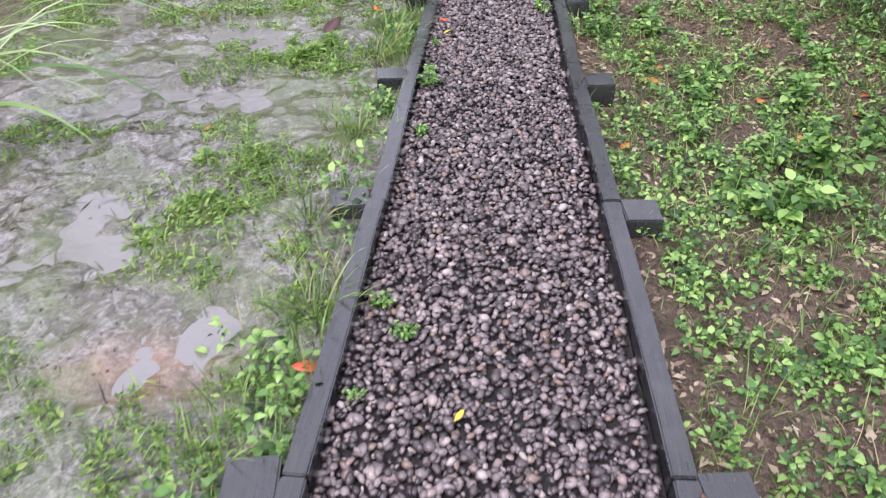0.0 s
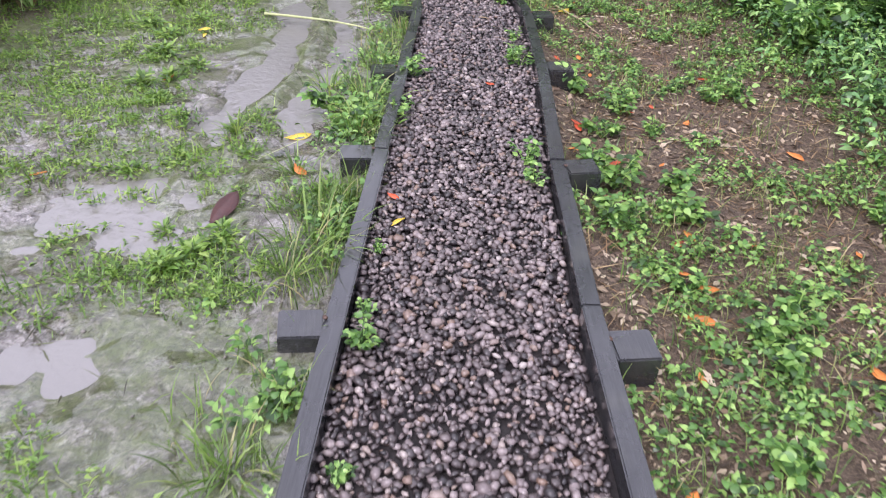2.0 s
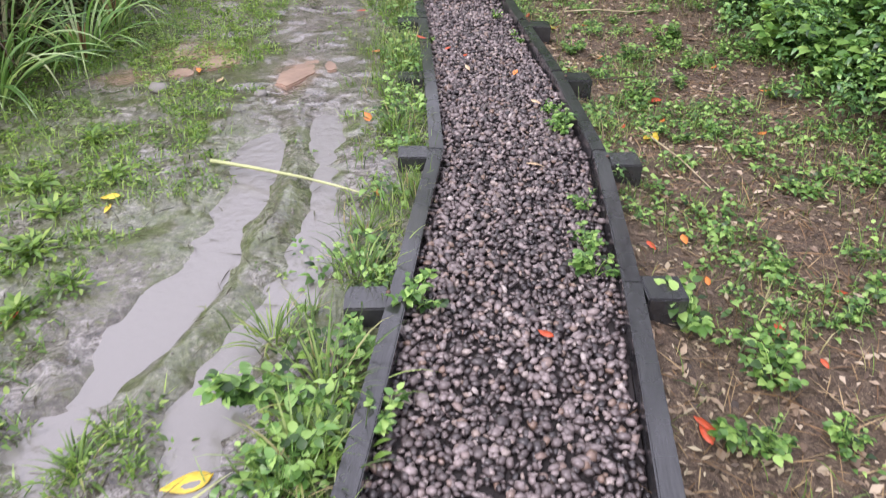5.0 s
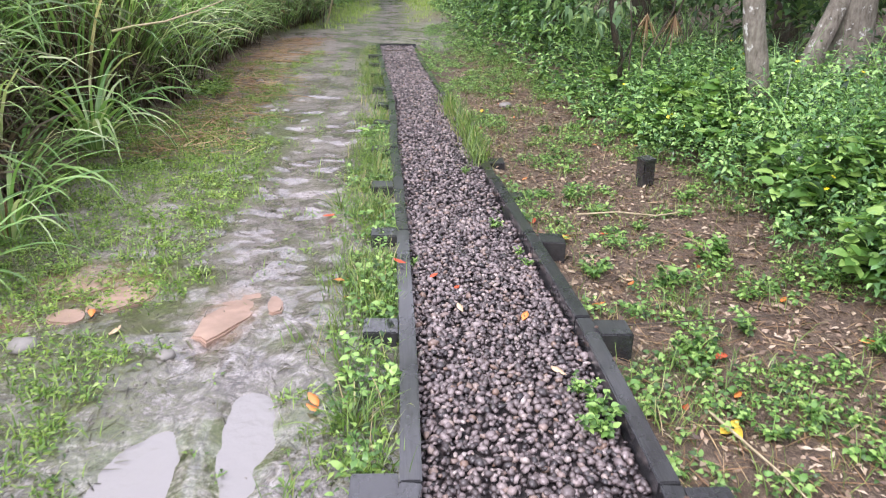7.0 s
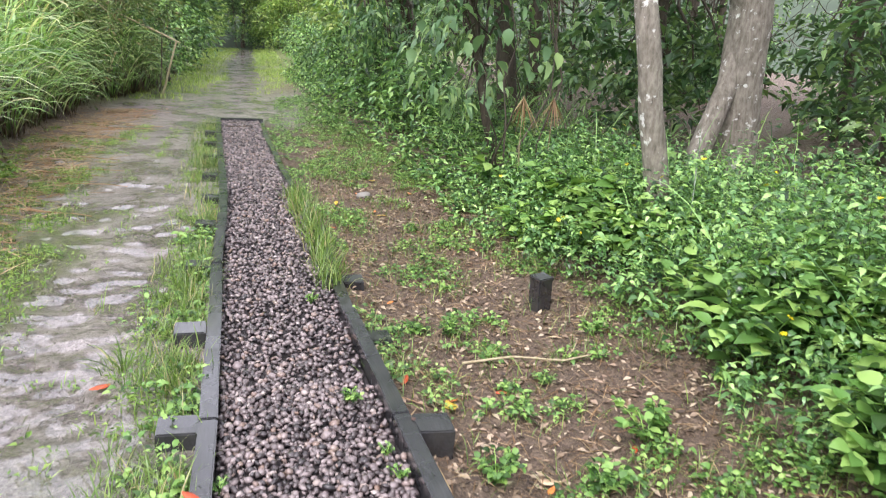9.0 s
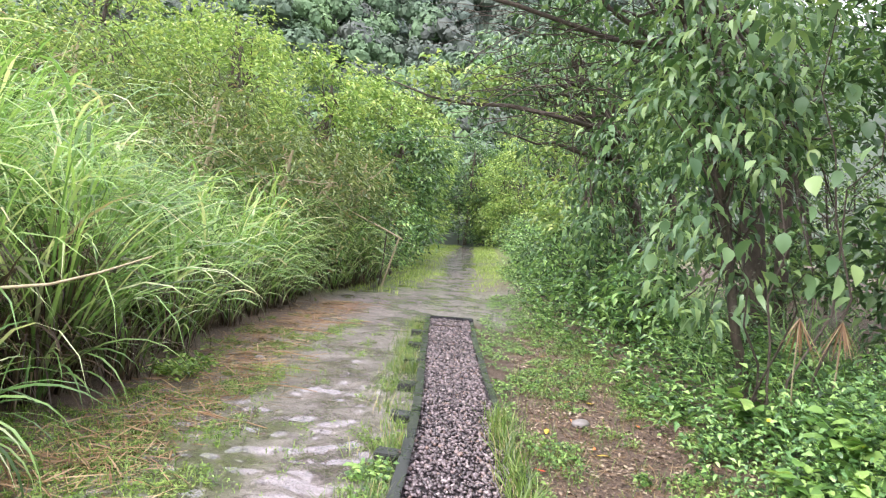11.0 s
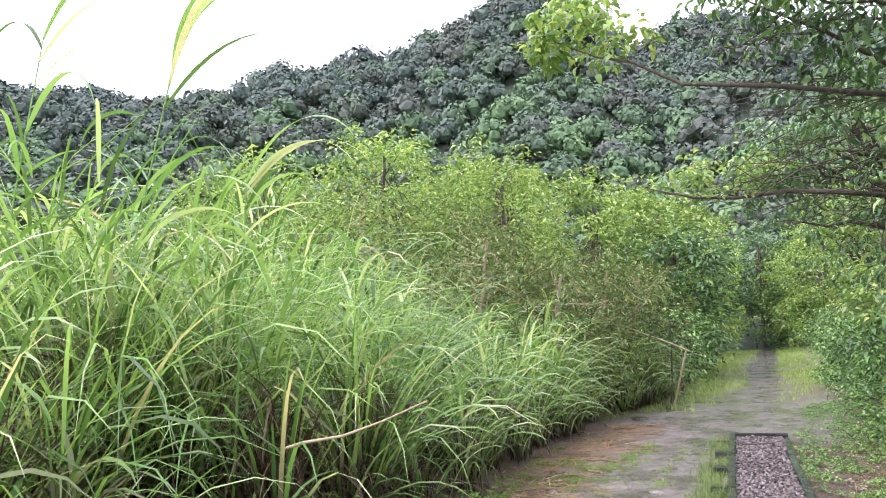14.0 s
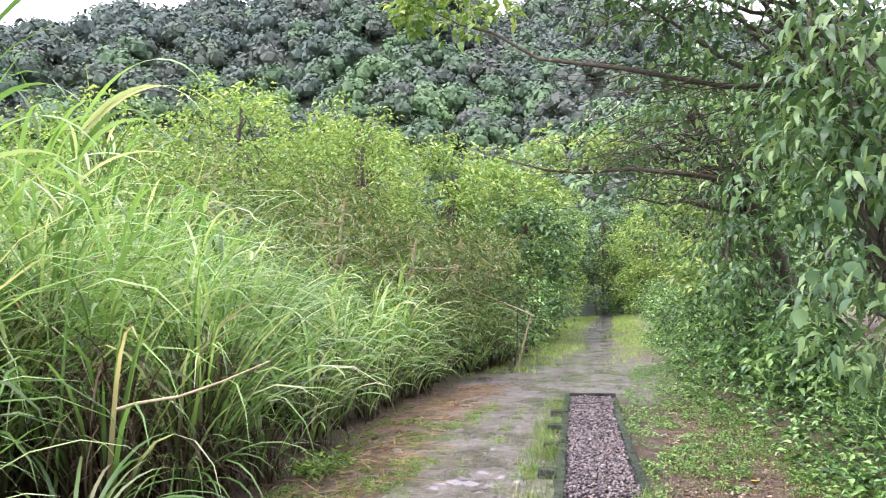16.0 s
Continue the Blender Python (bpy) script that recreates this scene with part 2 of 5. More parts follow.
turf = ramp(nt, litter, [(0.30, (0.035, 0.030, 0.018)), (0.46, (0.085, 0.085, 0.042)), (0.58, (0.15, 0.17, 0.065)), (0.68, (0.24, 0.28, 0.09))])
mud = mixed(nt, sod, mud, turf)
col = mixed(nt, zone(nt, "mud"), soil, mud)
clay_edge = sums(nt, "MULTIPLY", zone(nt, "clay"), ramp(nt, mid, [(0.3, (0.35, 0.35, 0.35)), (0.6, (1, 1, 1))]))
col = mixed(nt, clay_edge, col, ramp(nt, fine, [(0.3, (0.36, 0.20, 0.12)), (0.7, (0.52, 0.33, 0.22))]))
green = sums(nt, "MULTIPLY", zone(nt, "green"), ramp(nt, mid, [(0.35, (0.25, 0.25, 0.25)), (0.6, (1, 1, 1))]))
col = mixed(nt, green, col, ramp(nt, fine, [(0.3, (0.07, 0.11, 0.028)), (0.7, (0.24, 0.34, 0.08))]))
nt.links.new(col, b.inputs["Base Color"])
wet = sums(nt, "MULTIPLY", zone(nt, "mud"), ramp(nt, wide, [(0.35, (1, 1, 1)), (0.7, (0.6, 0.6, 0.6))]))
rgh = nt.nodes.new("ShaderNodeMapRange")
rgh.inputs["To Min"].default_value, rgh.inputs["To Max"].default_value = 0.7, 0.2
nt.links.new(wet, rgh.inputs["Value"])
nt.links.new(rgh.outputs[0], b.inputs["Roughness"])
hsum = sums(nt, "ADD", sums(nt, "MULTIPLY", fine, 0.35), sums(nt, "MULTIPLY", litter, 0.6))
bump(nt, hsum, b, 1.0, 0.04)
nt.links.new(sums(nt, "MULTIPLY", wet, 0.95), b.inputs["Coat Weight"])
b.inputs["Coat Roughness"].default_value, b.inputs["Coat IOR"].default_value = 0.07, 1.75

WATER, nt, b, out = material("puddle_water")
b.inputs["Base Color"].default_value = (0.21, 0.20, 0.188, 1)
b.inputs["Roughness"].default_value, b.inputs["IOR"].default_value = 0.03, 1.75
b.inputs["Specular IOR Level"].default_value = 0.6
bump(nt, noise_node(nt, 22, 4, 0.6), b, 0.2, 0.02)


# ---- mesh tools ----
def mesh(name, V, F, mat, smooth=True):
    V, F = np.asarray(V, np.float32).reshape(-1, 3), np.asarray(F, np.int32)
    me = bpy.data.meshes.new(name)
    n, k = F.shape
    me.vertices.add(len(V))
    me.vertices.foreach_set("co", V.ravel())
    me.loops.add(n * k)
    me.loops.foreach_set("vertex_index", F.ravel())
    me.polygons.add(n)
    me.polygons.foreach_set("loop_start", np.arange(n, dtype=np.int32) * k)
    me.update(calc_edges=True)
    me.polygons.foreach_set("use_smooth", np.full(n, smooth, bool))
    if mat:
        me.materials.append(mat)
    return me


def part(name, V, F, mat, parent=None, label="", smooth=True):
    ob = new(name, mesh(name, V, F, mat, smooth))
    if parent:
        ob.parent = parent
    return tagged(ob, label)


def joined(pieces):
    Vs, Fs, k = [], [], 0
    for V, F in pieces:
        V = np.asarray(V, float).reshape(-1, 3)
        Vs.append(V)
        Fs.append(np.asarray(F) + k)
        k += len(V)
    return np.concatenate(Vs), np.concatenate(Fs)


def from_bm(bm):
    bmesh.ops.triangulate(bm, faces=bm.faces)
    bm.verts.index_update()
    V = np.array([v.co[:] for v in bm.verts])
    F = np.array([[v.index for v in f.verts] for f in bm.faces])
    bm.free()
    return V, F


def blades(base, az, length, width, lift, droop, K=6, twist=0.0, power=1.3):
    """Ribbons that rise from base at the angle lift and bow over by droop (radians)."""
    n = len(base)
    s = np.linspace(0, 1, K)
    phi = lift[:, None] - droop[:, None] * s[None, :] ** power
    step = length[:, None] / (K - 1)
    r = np.concatenate([np.zeros((n, 1)), np.cumsum(np.cos(phi[:, :-1]) * step, 1)], 1)
    z = np.concatenate([np.zeros((n, 1)), np.cumsum(np.sin(phi[:, :-1]) * step, 1)], 1)
    prof = np.minimum(1.0, 0.45 + 2.2 * s) * np.clip(1.02 - s ** 2.2, 0.03, 1)
    w = width[:, None] * prof[None, :] / 2
    ca, sa = np.cos(az)[:, None], np.sin(az)[:, None]
    tw = twist * (s[None, :] - 0.3) + rng.uniform(-0.5, 0.5, (n, 1))
    cx, cy, cz = -sa * np.cos(tw), ca * np.cos(tw), np.sin(tw)
    mid = np.stack([base[:, :1] + r * ca, base[:, 1:2] + r * sa, base[:, 2:3] + z], -1)
    side = np.stack([cx * w, cy * w, cz * w], -1)
    V = np.stack([mid - side, mid + side], 2).reshape(-1, 3)
    i = (np.arange(n) * K * 2)[:, None] + (np.arange(K - 1) * 2)[None, :]
    F = np.stack([i, i + 1, i + 3, i + 2], -1).reshape(-1, 4)
    return V, F


def leaves(pos, az, pitch, length, width, fold=0.25, curl=0.25, oval=False):
    """Leaf shapes, folded along the rib or oval; pitch is the angle above level."""
    n = len(pos)
    d = np.stack([np.cos(az) * np.cos(pitch), np.sin(az) * np.cos(pitch), np.sin(pitch)], -1)
    side = np.stack([-np.sin(az), np.cos(az), np.zeros(n)], -1)
    roll = rng.uniform(-0.6, 0.6, n)
    up = np.cross(d, side)
    side = side * np.cos(roll)[:, None] + up * np.sin(roll)[:, None]
    up = np.cross(d, side)
    L, W = np.asarray(length)[:, None], np.asarray(width)[:, None]
    tip = pos + d * L - up * L * curl
    if not oval:
        m0 = pos + d * L * 0.42
        V = np.stack([pos, m0 + side * W / 2 + up * W * fold, tip, m0 - side * W / 2 + up * W * fold], 1).reshape(-1, 3)
        i = (np.arange(n) * 4)[:, None]
        return V, np.concatenate([i + np.array([[0, 1, 2]]), i + np.array([[0, 2, 3]])], 1).reshape(-1, 3)
    m1, m2 = pos + d * L * 0.25 + up * L * 0.04, pos + d * L * 0.62
    V = np.stack([pos, m1 + side * W * 0.45 + up * W * fold, m2 + side * W * 0.42 + up * W * fold * 0.8, tip, m2 - side * W * 0.42 + up * W * fold * 0.8, m1 - side * W * 0.45 + up * W * fold], 1).reshape(-1, 3)
    i = (np.arange(n) * 6)[:, None, None]
    return V, (i + np.array([[[0, 1, 5], [1, 2, 5], [2, 4, 5], [2, 3, 4]]])).reshape(-1, 3)


def broad(pos, az, pitch, length, width):
    """Rounded leaves of ten triangles with a drooping tip."""
    n = len(pos)
    d = np.stack([np.cos(az) * np.cos(pitch), np.sin(az) * np.cos(pitch), np.sin(pitch)], -1)
    side = np.stack([-np.sin(az), np.cos(az), np.zeros(n)], -1)
    roll = rng.uniform(-0.5, 0.5, n)
    up = np.cross(d, side)
    side = side * np.cos(roll)[:, None] + up * np.sin(roll)[:, None]
    up = np.cross(d, side)
    L, W = np.asarray(length)[:, None], np.asarray(width)[:, None]
    rows = [pos]
    for s, w, dip in ((0.18, 0.78, 0.0), (0.42, 1.0, 0.02), (0.72, 0.66, 0.09)):
        c = pos + d * L * s - up * L * dip
        rows += [c + side * W * w / 2 + up * W * 0.12 * w, c, c - side * W * w / 2 + up * W * 0.12 * w]
    rows.append(pos + d * L * 0.98 - up * L * 0.22)
    V = np.stack(rows, 1).reshape(-1, 3)
    T = [(0, 1, 2), (0, 2, 3)]
    for k in (1, 4):
        T += [(k, k + 3, k + 4), (k, k + 4, k + 1), (k + 1, k + 4, k + 5), (k + 1, k + 5, k + 2)]
    T += [(7, 10, 8), (8, 10, 9)]
    F = (np.arange(n) * 11)[:, None, None] + np.array(T)[None]
    return V, F.reshape(-1, 3)


def tube(points, radii, sides=7):
    P = np.asarray(points, float)
    R = np.asarray(radii, float)
    n = len(P)
    t = np.gradient(P, axis=0)
    t /= np.linalg.norm(t, axis=1)[:, None] + 1e-9
    ref = np.where(np.abs(t[:, 2:3]) > 0.9, np.array([[1.0, 0, 0]]), np.array([[0, 0, 1.0]]))
    u = np.cross(t, ref)
    u /= np.linalg.norm(u, axis=1)[:, None] + 1e-9
    v = np.cross(t, u)
    a = np.linspace(0, 2 * np.pi, sides, endpoint=False)
    V = P[:, None] + R[:, None, None] * (u[:, None] * np.cos(a)[None, :, None] + v[:, None] * np.sin(a)[None, :, None])
    i, j = np.meshgrid(np.arange(n - 1), np.arange(sides), indexing="ij")
    k = (j + 1) % sides
    F = np.stack([i * sides + j, i * sides + k, (i + 1) * sides + k, (i + 1) * sides + j], -1).reshape(-1, 4)
    return V.reshape(-1, 3), F


def bent(a, b, n=6, sag=0.0, wob=0.0):
    """Points from a to b with a sag and some wobble."""
    a, b = np.asarray(a, float), np.asarray(b, float)
    s = np.linspace(0, 1, n)[:, None]
    P = a + (b - a) * s
    P[:, 2] -= sag * 4 * s[:, 0] * (1 - s[:, 0])
    if wob:
        P[1:-1] += rng.normal(0, wob, (n - 2, 3))
    return P


TABLE = rng.random((64, 64))


def vnoise(x, y, size, ox=0.0):
    x, y = np.asarray(x) * 0.819 - np.asarray(y) * 0.574, np.asarray(x) * 0.574 + np.asarray(y) * 0.819
    x, y = x + size * 0.35 * np.sin(y * 2.3 / size + ox), y + size * 0.35 * np.sin(x * 1.9 / size + ox * 2)
    u, v = x / size + 17.3 + ox, y / size + 9.1 + ox * 1.7
    i, j = np.floor(u).astype(int), np.floor(v).astype(int)
    f, g = u - i, v - j
    f, g = f * f * (3 - 2 * f), g * g * (3 - 2 * g)
    T = lambda a, c: TABLE[a % 64, c % 64]
    return (T(i, j) * (1 - f) + T(i + 1, j) * f) * (1 - g) + (T(i, j + 1) * (1 - f) + T(i + 1, j + 1) * f) * g


def smooth(a, b, x):
    t = np.clip((np.asarray(x, float) - a) / (b - a), 0, 1)
    return t * t * (3 - 2 * t)


# ---- plan ----
def line(pts):
    p = np.array(pts, float)
    return lambda y: np.interp(y, p[:, 1], p[:, 0])


LEFT = [(-0.66, -1.2), (-0.37, 1.29), (-0.21, 2.55), (0.06, 4.95), (0.30, 7.12), (0.185, 9.27), (0.03, 11.2), (-0.10, 13.2), (-0.31, 15.2), (-0.50, 17.05), (-0.66, 18.7)]
RIGHT = [(0.30, -1.2), (0.56, 1.25), (0.64, 2.5), (0.715, 3.8), (0.795, 4.85), (0.93, 6.05), (1.005, 7.12), (0.945, 8.2), (0.835, 9.25), (0.715, 10.4), (0.62, 12.0), (0.43, 13.6), (0.27, 15.0), (0.05, 17.2), (-0.07, 18.7)]
xl, xr = line(LEFT), line(RIGHT)
grass_edge = line([(-2.2, -3), (-2.0, 3), (-2.5, 5), (-2.15, 7), (-2.05, 9), (-2.3, 11), (-2.3, 13.2), (-2.45, 14.5), (-2.75, 16), (-2.7, 17), (-2.75, 19.6), (-2.5, 23), (-2.4, 26), (-2.7, 30), (-5.0, 65)])
bank_edge = line([(2.7, -3), (2.6, 4.5), (2.7, 6.3), (2.6, 8), (2.45, 9), (2.35, 10.3), (2.2, 11.4), (2.05, 12.5), (1.75, 14.5), (1.6, 15.9), (1.15, 18), (0.8, 22), (0.35, 28), (-0.3, 36), (-1.7, 65)])
rut_a = line([(-1.0, 4.6), (-0.62, 6.2), (-0.52, 7.0), (-0.62, 7.8), (-0.66, 9.4), (-0.76, 10.8), (-1.25, 14), (-1.4, 20), (-1.1, 30)])
rut_b = line([(-0.55, 4.6), (-0.29, 6.1), (-0.22, 6.7), (-0.36, 7.5), (-0.42, 9.4), (-0.40, 10.8), (-0.8, 14), (-0.95, 20), (-0.7, 30)])
PUDDLES = [(-1.12, 4.62, 0.3, 0.28, 0.05), (-1.22, 3.65, 0.5, 0.32, 0.045), (-1.40, 2.4, 0.35, 0.4, 0.04), (-0.95, 4.15, 0.2, 0.2, 0.02), (-0.75, 1.85, 0.25, 0.22, 0.03), (-0.66, 7.2, 0.15, 0.3, 0.025),
           (-0.55, 10.8, 0.22, 1.0, 0.02), (-0.3, 7.6, 0.1, 0.3, 0.02)]


def ground_z(x, y):
    x, y = np.asarray(x, float), np.asarray(y, float)
    near = smooth(60, 30, y) * smooth(-2, 0, y + 6)
    z = ((vnoise(x, y, 0.42) - 0.45) * 0.045 + (vnoise(x, y, 0.14, 3) - 0.5) * 0.034 + (vnoise(x, y, 0.06, 5) - 0.5) * 0.022) * near * (0.35 + 0.65 * smooth(8, 5.6, y))
    z = z + (np.abs(vnoise(x, y, 0.22, 14) - 0.5) - 0.25) * -0.05 * near * smooth(7.2, 5.4, y)
    z = z + (vnoise(x, y, 0.085, 30) - 0.55) * 0.012 * smooth(8, 9.5, y) * smooth(22, 17, y) * (x < 0.5)
    z = z + (vnoise(x, y, 0.17, 33) - 0.5) * 0.012 * smooth(8, 9, y) * smooth(22, 17, y) * (x < 0.5)
    left = smooth(0.25, -0.1, x - (xl(y) + xr(y)) / 2)
    on = smooth(4.7, 5.4, y) * smooth(14, 11.5, y)
    deep = 0.009 + 0.017 * smooth(8.6, 7.6, y) + 0.044 * smooth(5.0, 5.6, y) * smooth(8.0, 6.8, y) + 0.004 * smooth(9.2, 9.8, y) * smooth(13.5, 12.5, y)
    for r, wdt in ((rut_a, 0.12), (rut_b, 0.10)):
        bend = (vnoise(x * 0.3, y, 0.45, 21) - 0.5) * 0.16
        z = z - left * on * deep * (0.55 + 0.8 * vnoise(x, y, 0.5, 23)) * np.exp(-((x - r(y) - bend) / (wdt * (0.75 + 0.6 * vnoise(x * 0, y, 0.35, 25)))) ** 2)
    ridge = (rut_a(y) + rut_b(y)) / 2
    z = z + left * smooth(5.0, 5.5, y) * smooth(8.2, 7, y) * 0.03 * np.exp(-((x - ridge) / 0.06) ** 2)
    for cx, cy, rx, ry, dep in PUDDLES:
        d = ((x - cx) / rx) ** 2 + ((y - cy) / ry) ** 2
        z = z - left * dep * np.exp(-d)
    right = smooth(0.05, 0.4, x - xr(y)) * smooth(22, 18, y)
    z = z - 0.075 * right + 0.02 * left
    bank = x - bank_edge(y)
    z = z + 0.22 * smooth(-0.9, 1.2, bank) + 0.5 * smooth(2, 12, bank)
    inside = smooth(-0.03, 0.02, x - xl(y)) * smooth(-0.03, 0.02, xr(y) - x) * (y < 18.75)
    return z * (1 - inside) - 0.05 * inside


def on_ground(x, y, up=0.0):
    return np.stack([x, y, ground_z(x, y) + up], -1)


def spread(n, x0, x1, y0, y1, chance):
    x, y = rng.uniform(x0, x1, n), rng.uniform(y0, y1, n)
    keep = rng.random(n) < chance(x, y)
    return x[keep], y[keep]


# ---- ground ----
gx = np.concatenate([-np.geomspace(2600, 3.6, 34), np.arange(-3.4, -2.6, 0.1), np.arange(-2.6, 0.4, 0.035), np.arange(0.4, 3.4, 0.06), np.geomspace(3.5, 2600, 34)])
gy = np.concatenate([-np.geomspace(2600, 1.2, 22), np.arange(-1.0, 14, 0.035), np.arange(14, 24, 0.07), np.geomspace(24.2, 3200, 60)])
X, Y = np.meshgrid(gx, gy)
V = np.stack([X, Y, ground_z(X, Y)], -1).reshape(-1, 3)
ny, nx = X.shape
i, j = np.meshgrid(np.arange(ny - 1), np.arange(nx - 1), indexing="ij")
q = i * nx + j
F = np.stack([q, q + 1, q + nx + 1, q + nx], -1).reshape(-1, 4)
ground = tagged(part("ground", V, F, GROUND), "wet grey mud and brown leaf-strewn soil with mossy patches", "ground", kind="structure")
px, py = V[:, 0], V[:, 1]
far_x = np.interp(py, [18, 28, 31, 40, 63], [-0.95, -0.95, -1.2, -1.75, -2.9])
zones = {
    "mud": 0 + smooth(0.15, -0.05, px - (xl(py) + xr(py)) / 2) * smooth(-0.4, 0.2, px - grass_edge(py) - 0.32 * smooth(10.5, 11.5, py) * smooth(21, 18, py) * (0.6 + 0.8 * vnoise(px, py, 0.4, 50))) * smooth(26, 21, py) + smooth(18.6, 19.5, py) * smooth(26, 23, py) * smooth(0.9, 0.2, px) * smooth(-2.6, -1.8, px) + smooth(22, 25, py) * smooth(0.8, 0.5, np.abs(px - far_x)),
    "algae": smooth(10, 7.5, py),
    "clay": np.clip(sum(0.7 * np.exp(-(((px - cx) / rx) ** 2 + ((py - cy) / ry) ** 2) ** 2) for cx, cy, rx, ry in ((-1.35, 8.65, 0.35, 0.25), (-0.95, 1.75, 0.3, 0.15), (-0.60, 8.30, 0.13, 0.27), (-1.6, 8.2, 0.2, 0.15))), 0, 1),
    "sod": np.clip((smooth(-0.62, -0.85, px + 0.02 * (py - 9)) * smooth(-2.6, -2.2, px) + smooth(-0.42, -0.28, px) * 0.8) * smooth(6.2, 7.6, py) * smooth(16, 12, py) * smooth(0.36, 0.56, vnoise(px, py, 0.5, 9)) * (0.45 + 0.55 * smooth(0.35, 0.55, vnoise(px, py, 0.13, 19))) + 0.4 * smooth(0.52, 0.66, vnoise(px, py, 0.3, 27)) * smooth(8, 6, py), 0, 1) * smooth(9.3, 8.9, np.abs(py)) + np.clip((smooth(-0.75, -1.0, px) * smooth(16, 12, py) * smooth(0.40, 0.58, vnoise(px, py, 0.5, 9))) * smooth(8.9, 9.3, py), 0, 1),
    "green": np.clip(smooth(0.5, 0.64, vnoise(px, py, 0.4, 7)) * 0.5 * smooth(10, 7.5, py) * (px < 0.3) + smooth(22, 27, py + 1.6 * (far_x - px)) * smooth(0.4, 0.75, np.abs(px - far_x) + 0.5 * (vnoise(px, py, 0.5, 44) - 0.5)) + smooth(60, 90, py), 0, 1),
}
for zn, val in zones.items():
    at = ground.data.attributes.new(zn, "FLOAT", "POINT")
    at.data.foreach_set("value", np.clip(val, 0, 1).astype(np.float32))

wx, wy = np.meshgrid(np.linspace(-2.3, -0.05, 10), np.linspace(0, 9.6, 60))
wv = np.stack([np.minimum(wx, xl(wy) - 0.1 + 0 * wx), wy, np.full(wx.shape, -0.007)], -1).reshape(-1, 3)
i, j = np.meshgrid(np.arange(59), np.arange(9), indexing="ij")
q = i * 10 + j
tagged(part("water", wv, np.stack([q, q + 1, q + 11, q + 10], -1).reshape(-1, 4), WATER), "still muddy rainwater in shallow puddles and ruts", "puddle", kind="structure")

# ---- hill ----
RIDGE = [(-120, 9), (-90, 12), (-70, 15.5), (-57, 15.7), (-52, 15.5), (-46.4, 16.9), (-42, 17.7), (-40.3, 19.1), (-36.5, 19.5), (-31.6, 18.9), (-30, 20.3), (-25.4, 21.7), (-20.1, 23.8), (-17.8, 23.5), (-14.8, 21.9), (-11.4, 19.7), (-8.7, 19.9), (-6, 19.7), (10, 17), (40, 13), (80, 9), (120, 6)]
ra = np.array(RIDGE, float)
HX, HY = 0.5, 8.0


def hill_z(az, r):
    top = np.tan(np.radians(np.interp(az, ra[:, 0], ra[:, 1]))) * 190
    lump = (vnoise(az * 1.1, r * 0.12, 5.0, 2) - 0.5) * 9
    up = smooth(45, 195, r) ** 0.85
    return top * up + lump * up * smooth(205, 170, r) - smooth(200, 300, r) * top * 0.4


az, rr = np.meshgrid(np.linspace(-120, 120, 121), np.linspace(44, 300, 44))
hv = np.stack([HX + rr * np.sin(np.radians(az)), HY + rr * np.cos(np.radians(az)), hill_z(az, rr) - 0.4], -1).reshape(-1, 3)
i, j = np.meshgrid(np.arange(43), np.arange(120), indexing="ij")
q = i * 121 + j
UNDER = plain("forest_floor", (0.05, 0.075, 0.045), 0.9, 0.4, 0.4)
tagged(part("backdrop", hv, np.stack([q, q + 1, q + 122, q + 121], -1).reshape(-1, 4), UNDER), "steep hillside under dense forest", "hill", kind="structure")
cell = np.stack(np.meshgrid(np.arange(-68, 13, 1.75), np.linspace(60, 200, 33), indexing="ij"), -1).reshape(-1, 2)
n = len(cell)
a = cell[:, 0] + rng.uniform(-1.3, 1.3, n)
r = np.minimum(cell[:, 1] + rng.uniform(-3.5, 3.5, n), 200)
size = rng.uniform(0.65, 1.4, n) * (1.35 + r * 0.0145)
cen = np.stack([HX + r * np.sin(np.radians(a)), HY + r * np.cos(np.radians(a)), hill_z(a, r) + size * 0.25], -1)
# a tree is a dome of smaller domes, each closely set with leaf sprays
lobes, per = 9, 28
lo = rng.normal(0, 1, (n, lobes, 3))
lo[:, :, 2] = np.abs(lo[:, :, 2]) * 0.9 + 0.1
lo /= np.linalg.norm(lo, axis=2)[:, :, None]
lo[:, 0] = (0, 0, 0.75)
lsz = size[:, None] * rng.uniform(0.32, 0.58, (n, lobes))
lc = cen[:, None] + lo * (size * rng.uniform(0.5, 0.78, n))[:, None, None] * np.array([1.0, 1.0, 1.1])
bm = bmesh.new()
bmesh.ops.create_icosphere(bm, subdivisions=1, radius=1.0)
SV, SF = from_bm(bm)
core = lc[:, :, None] + SV[None, None] * (lsz[:, :, None] * rng.uniform(0.5, 0.72, (n, lobes, len(SV))))[..., None]
CF = (np.arange(n * lobes) * len(SV))[:, None, None] + SF[None]
u = rng.normal(0, 1, (n, lobes, per, 3))
u[..., 1] -= 0.4
u[..., 2] += 0.5
u /= np.linalg.norm(u, axis=3)[..., None]
pos = (lc[:, :, None] + u * (lsz[:, :, None] * rng.uniform(0.75, 1.12, (n, lobes, per)))[..., None]).reshape(-1, 3)
m = len(pos)
un = u.reshape(-1, 3) + rng.normal(0, 0.28, (m, 3))
t1 = np.cross(un, rng.normal(0, 1, (m, 3)))
t1 /= np.linalg.norm(t1, axis=1)[:, None]
t2 = np.cross(un, t1)
t2 /= np.linalg.norm(t2, axis=1)[:, None]
ls = (rng.uniform(0.13, 0.27, m) * np.repeat(np.repeat(size, lobes), per) * 0.55)[:, None]
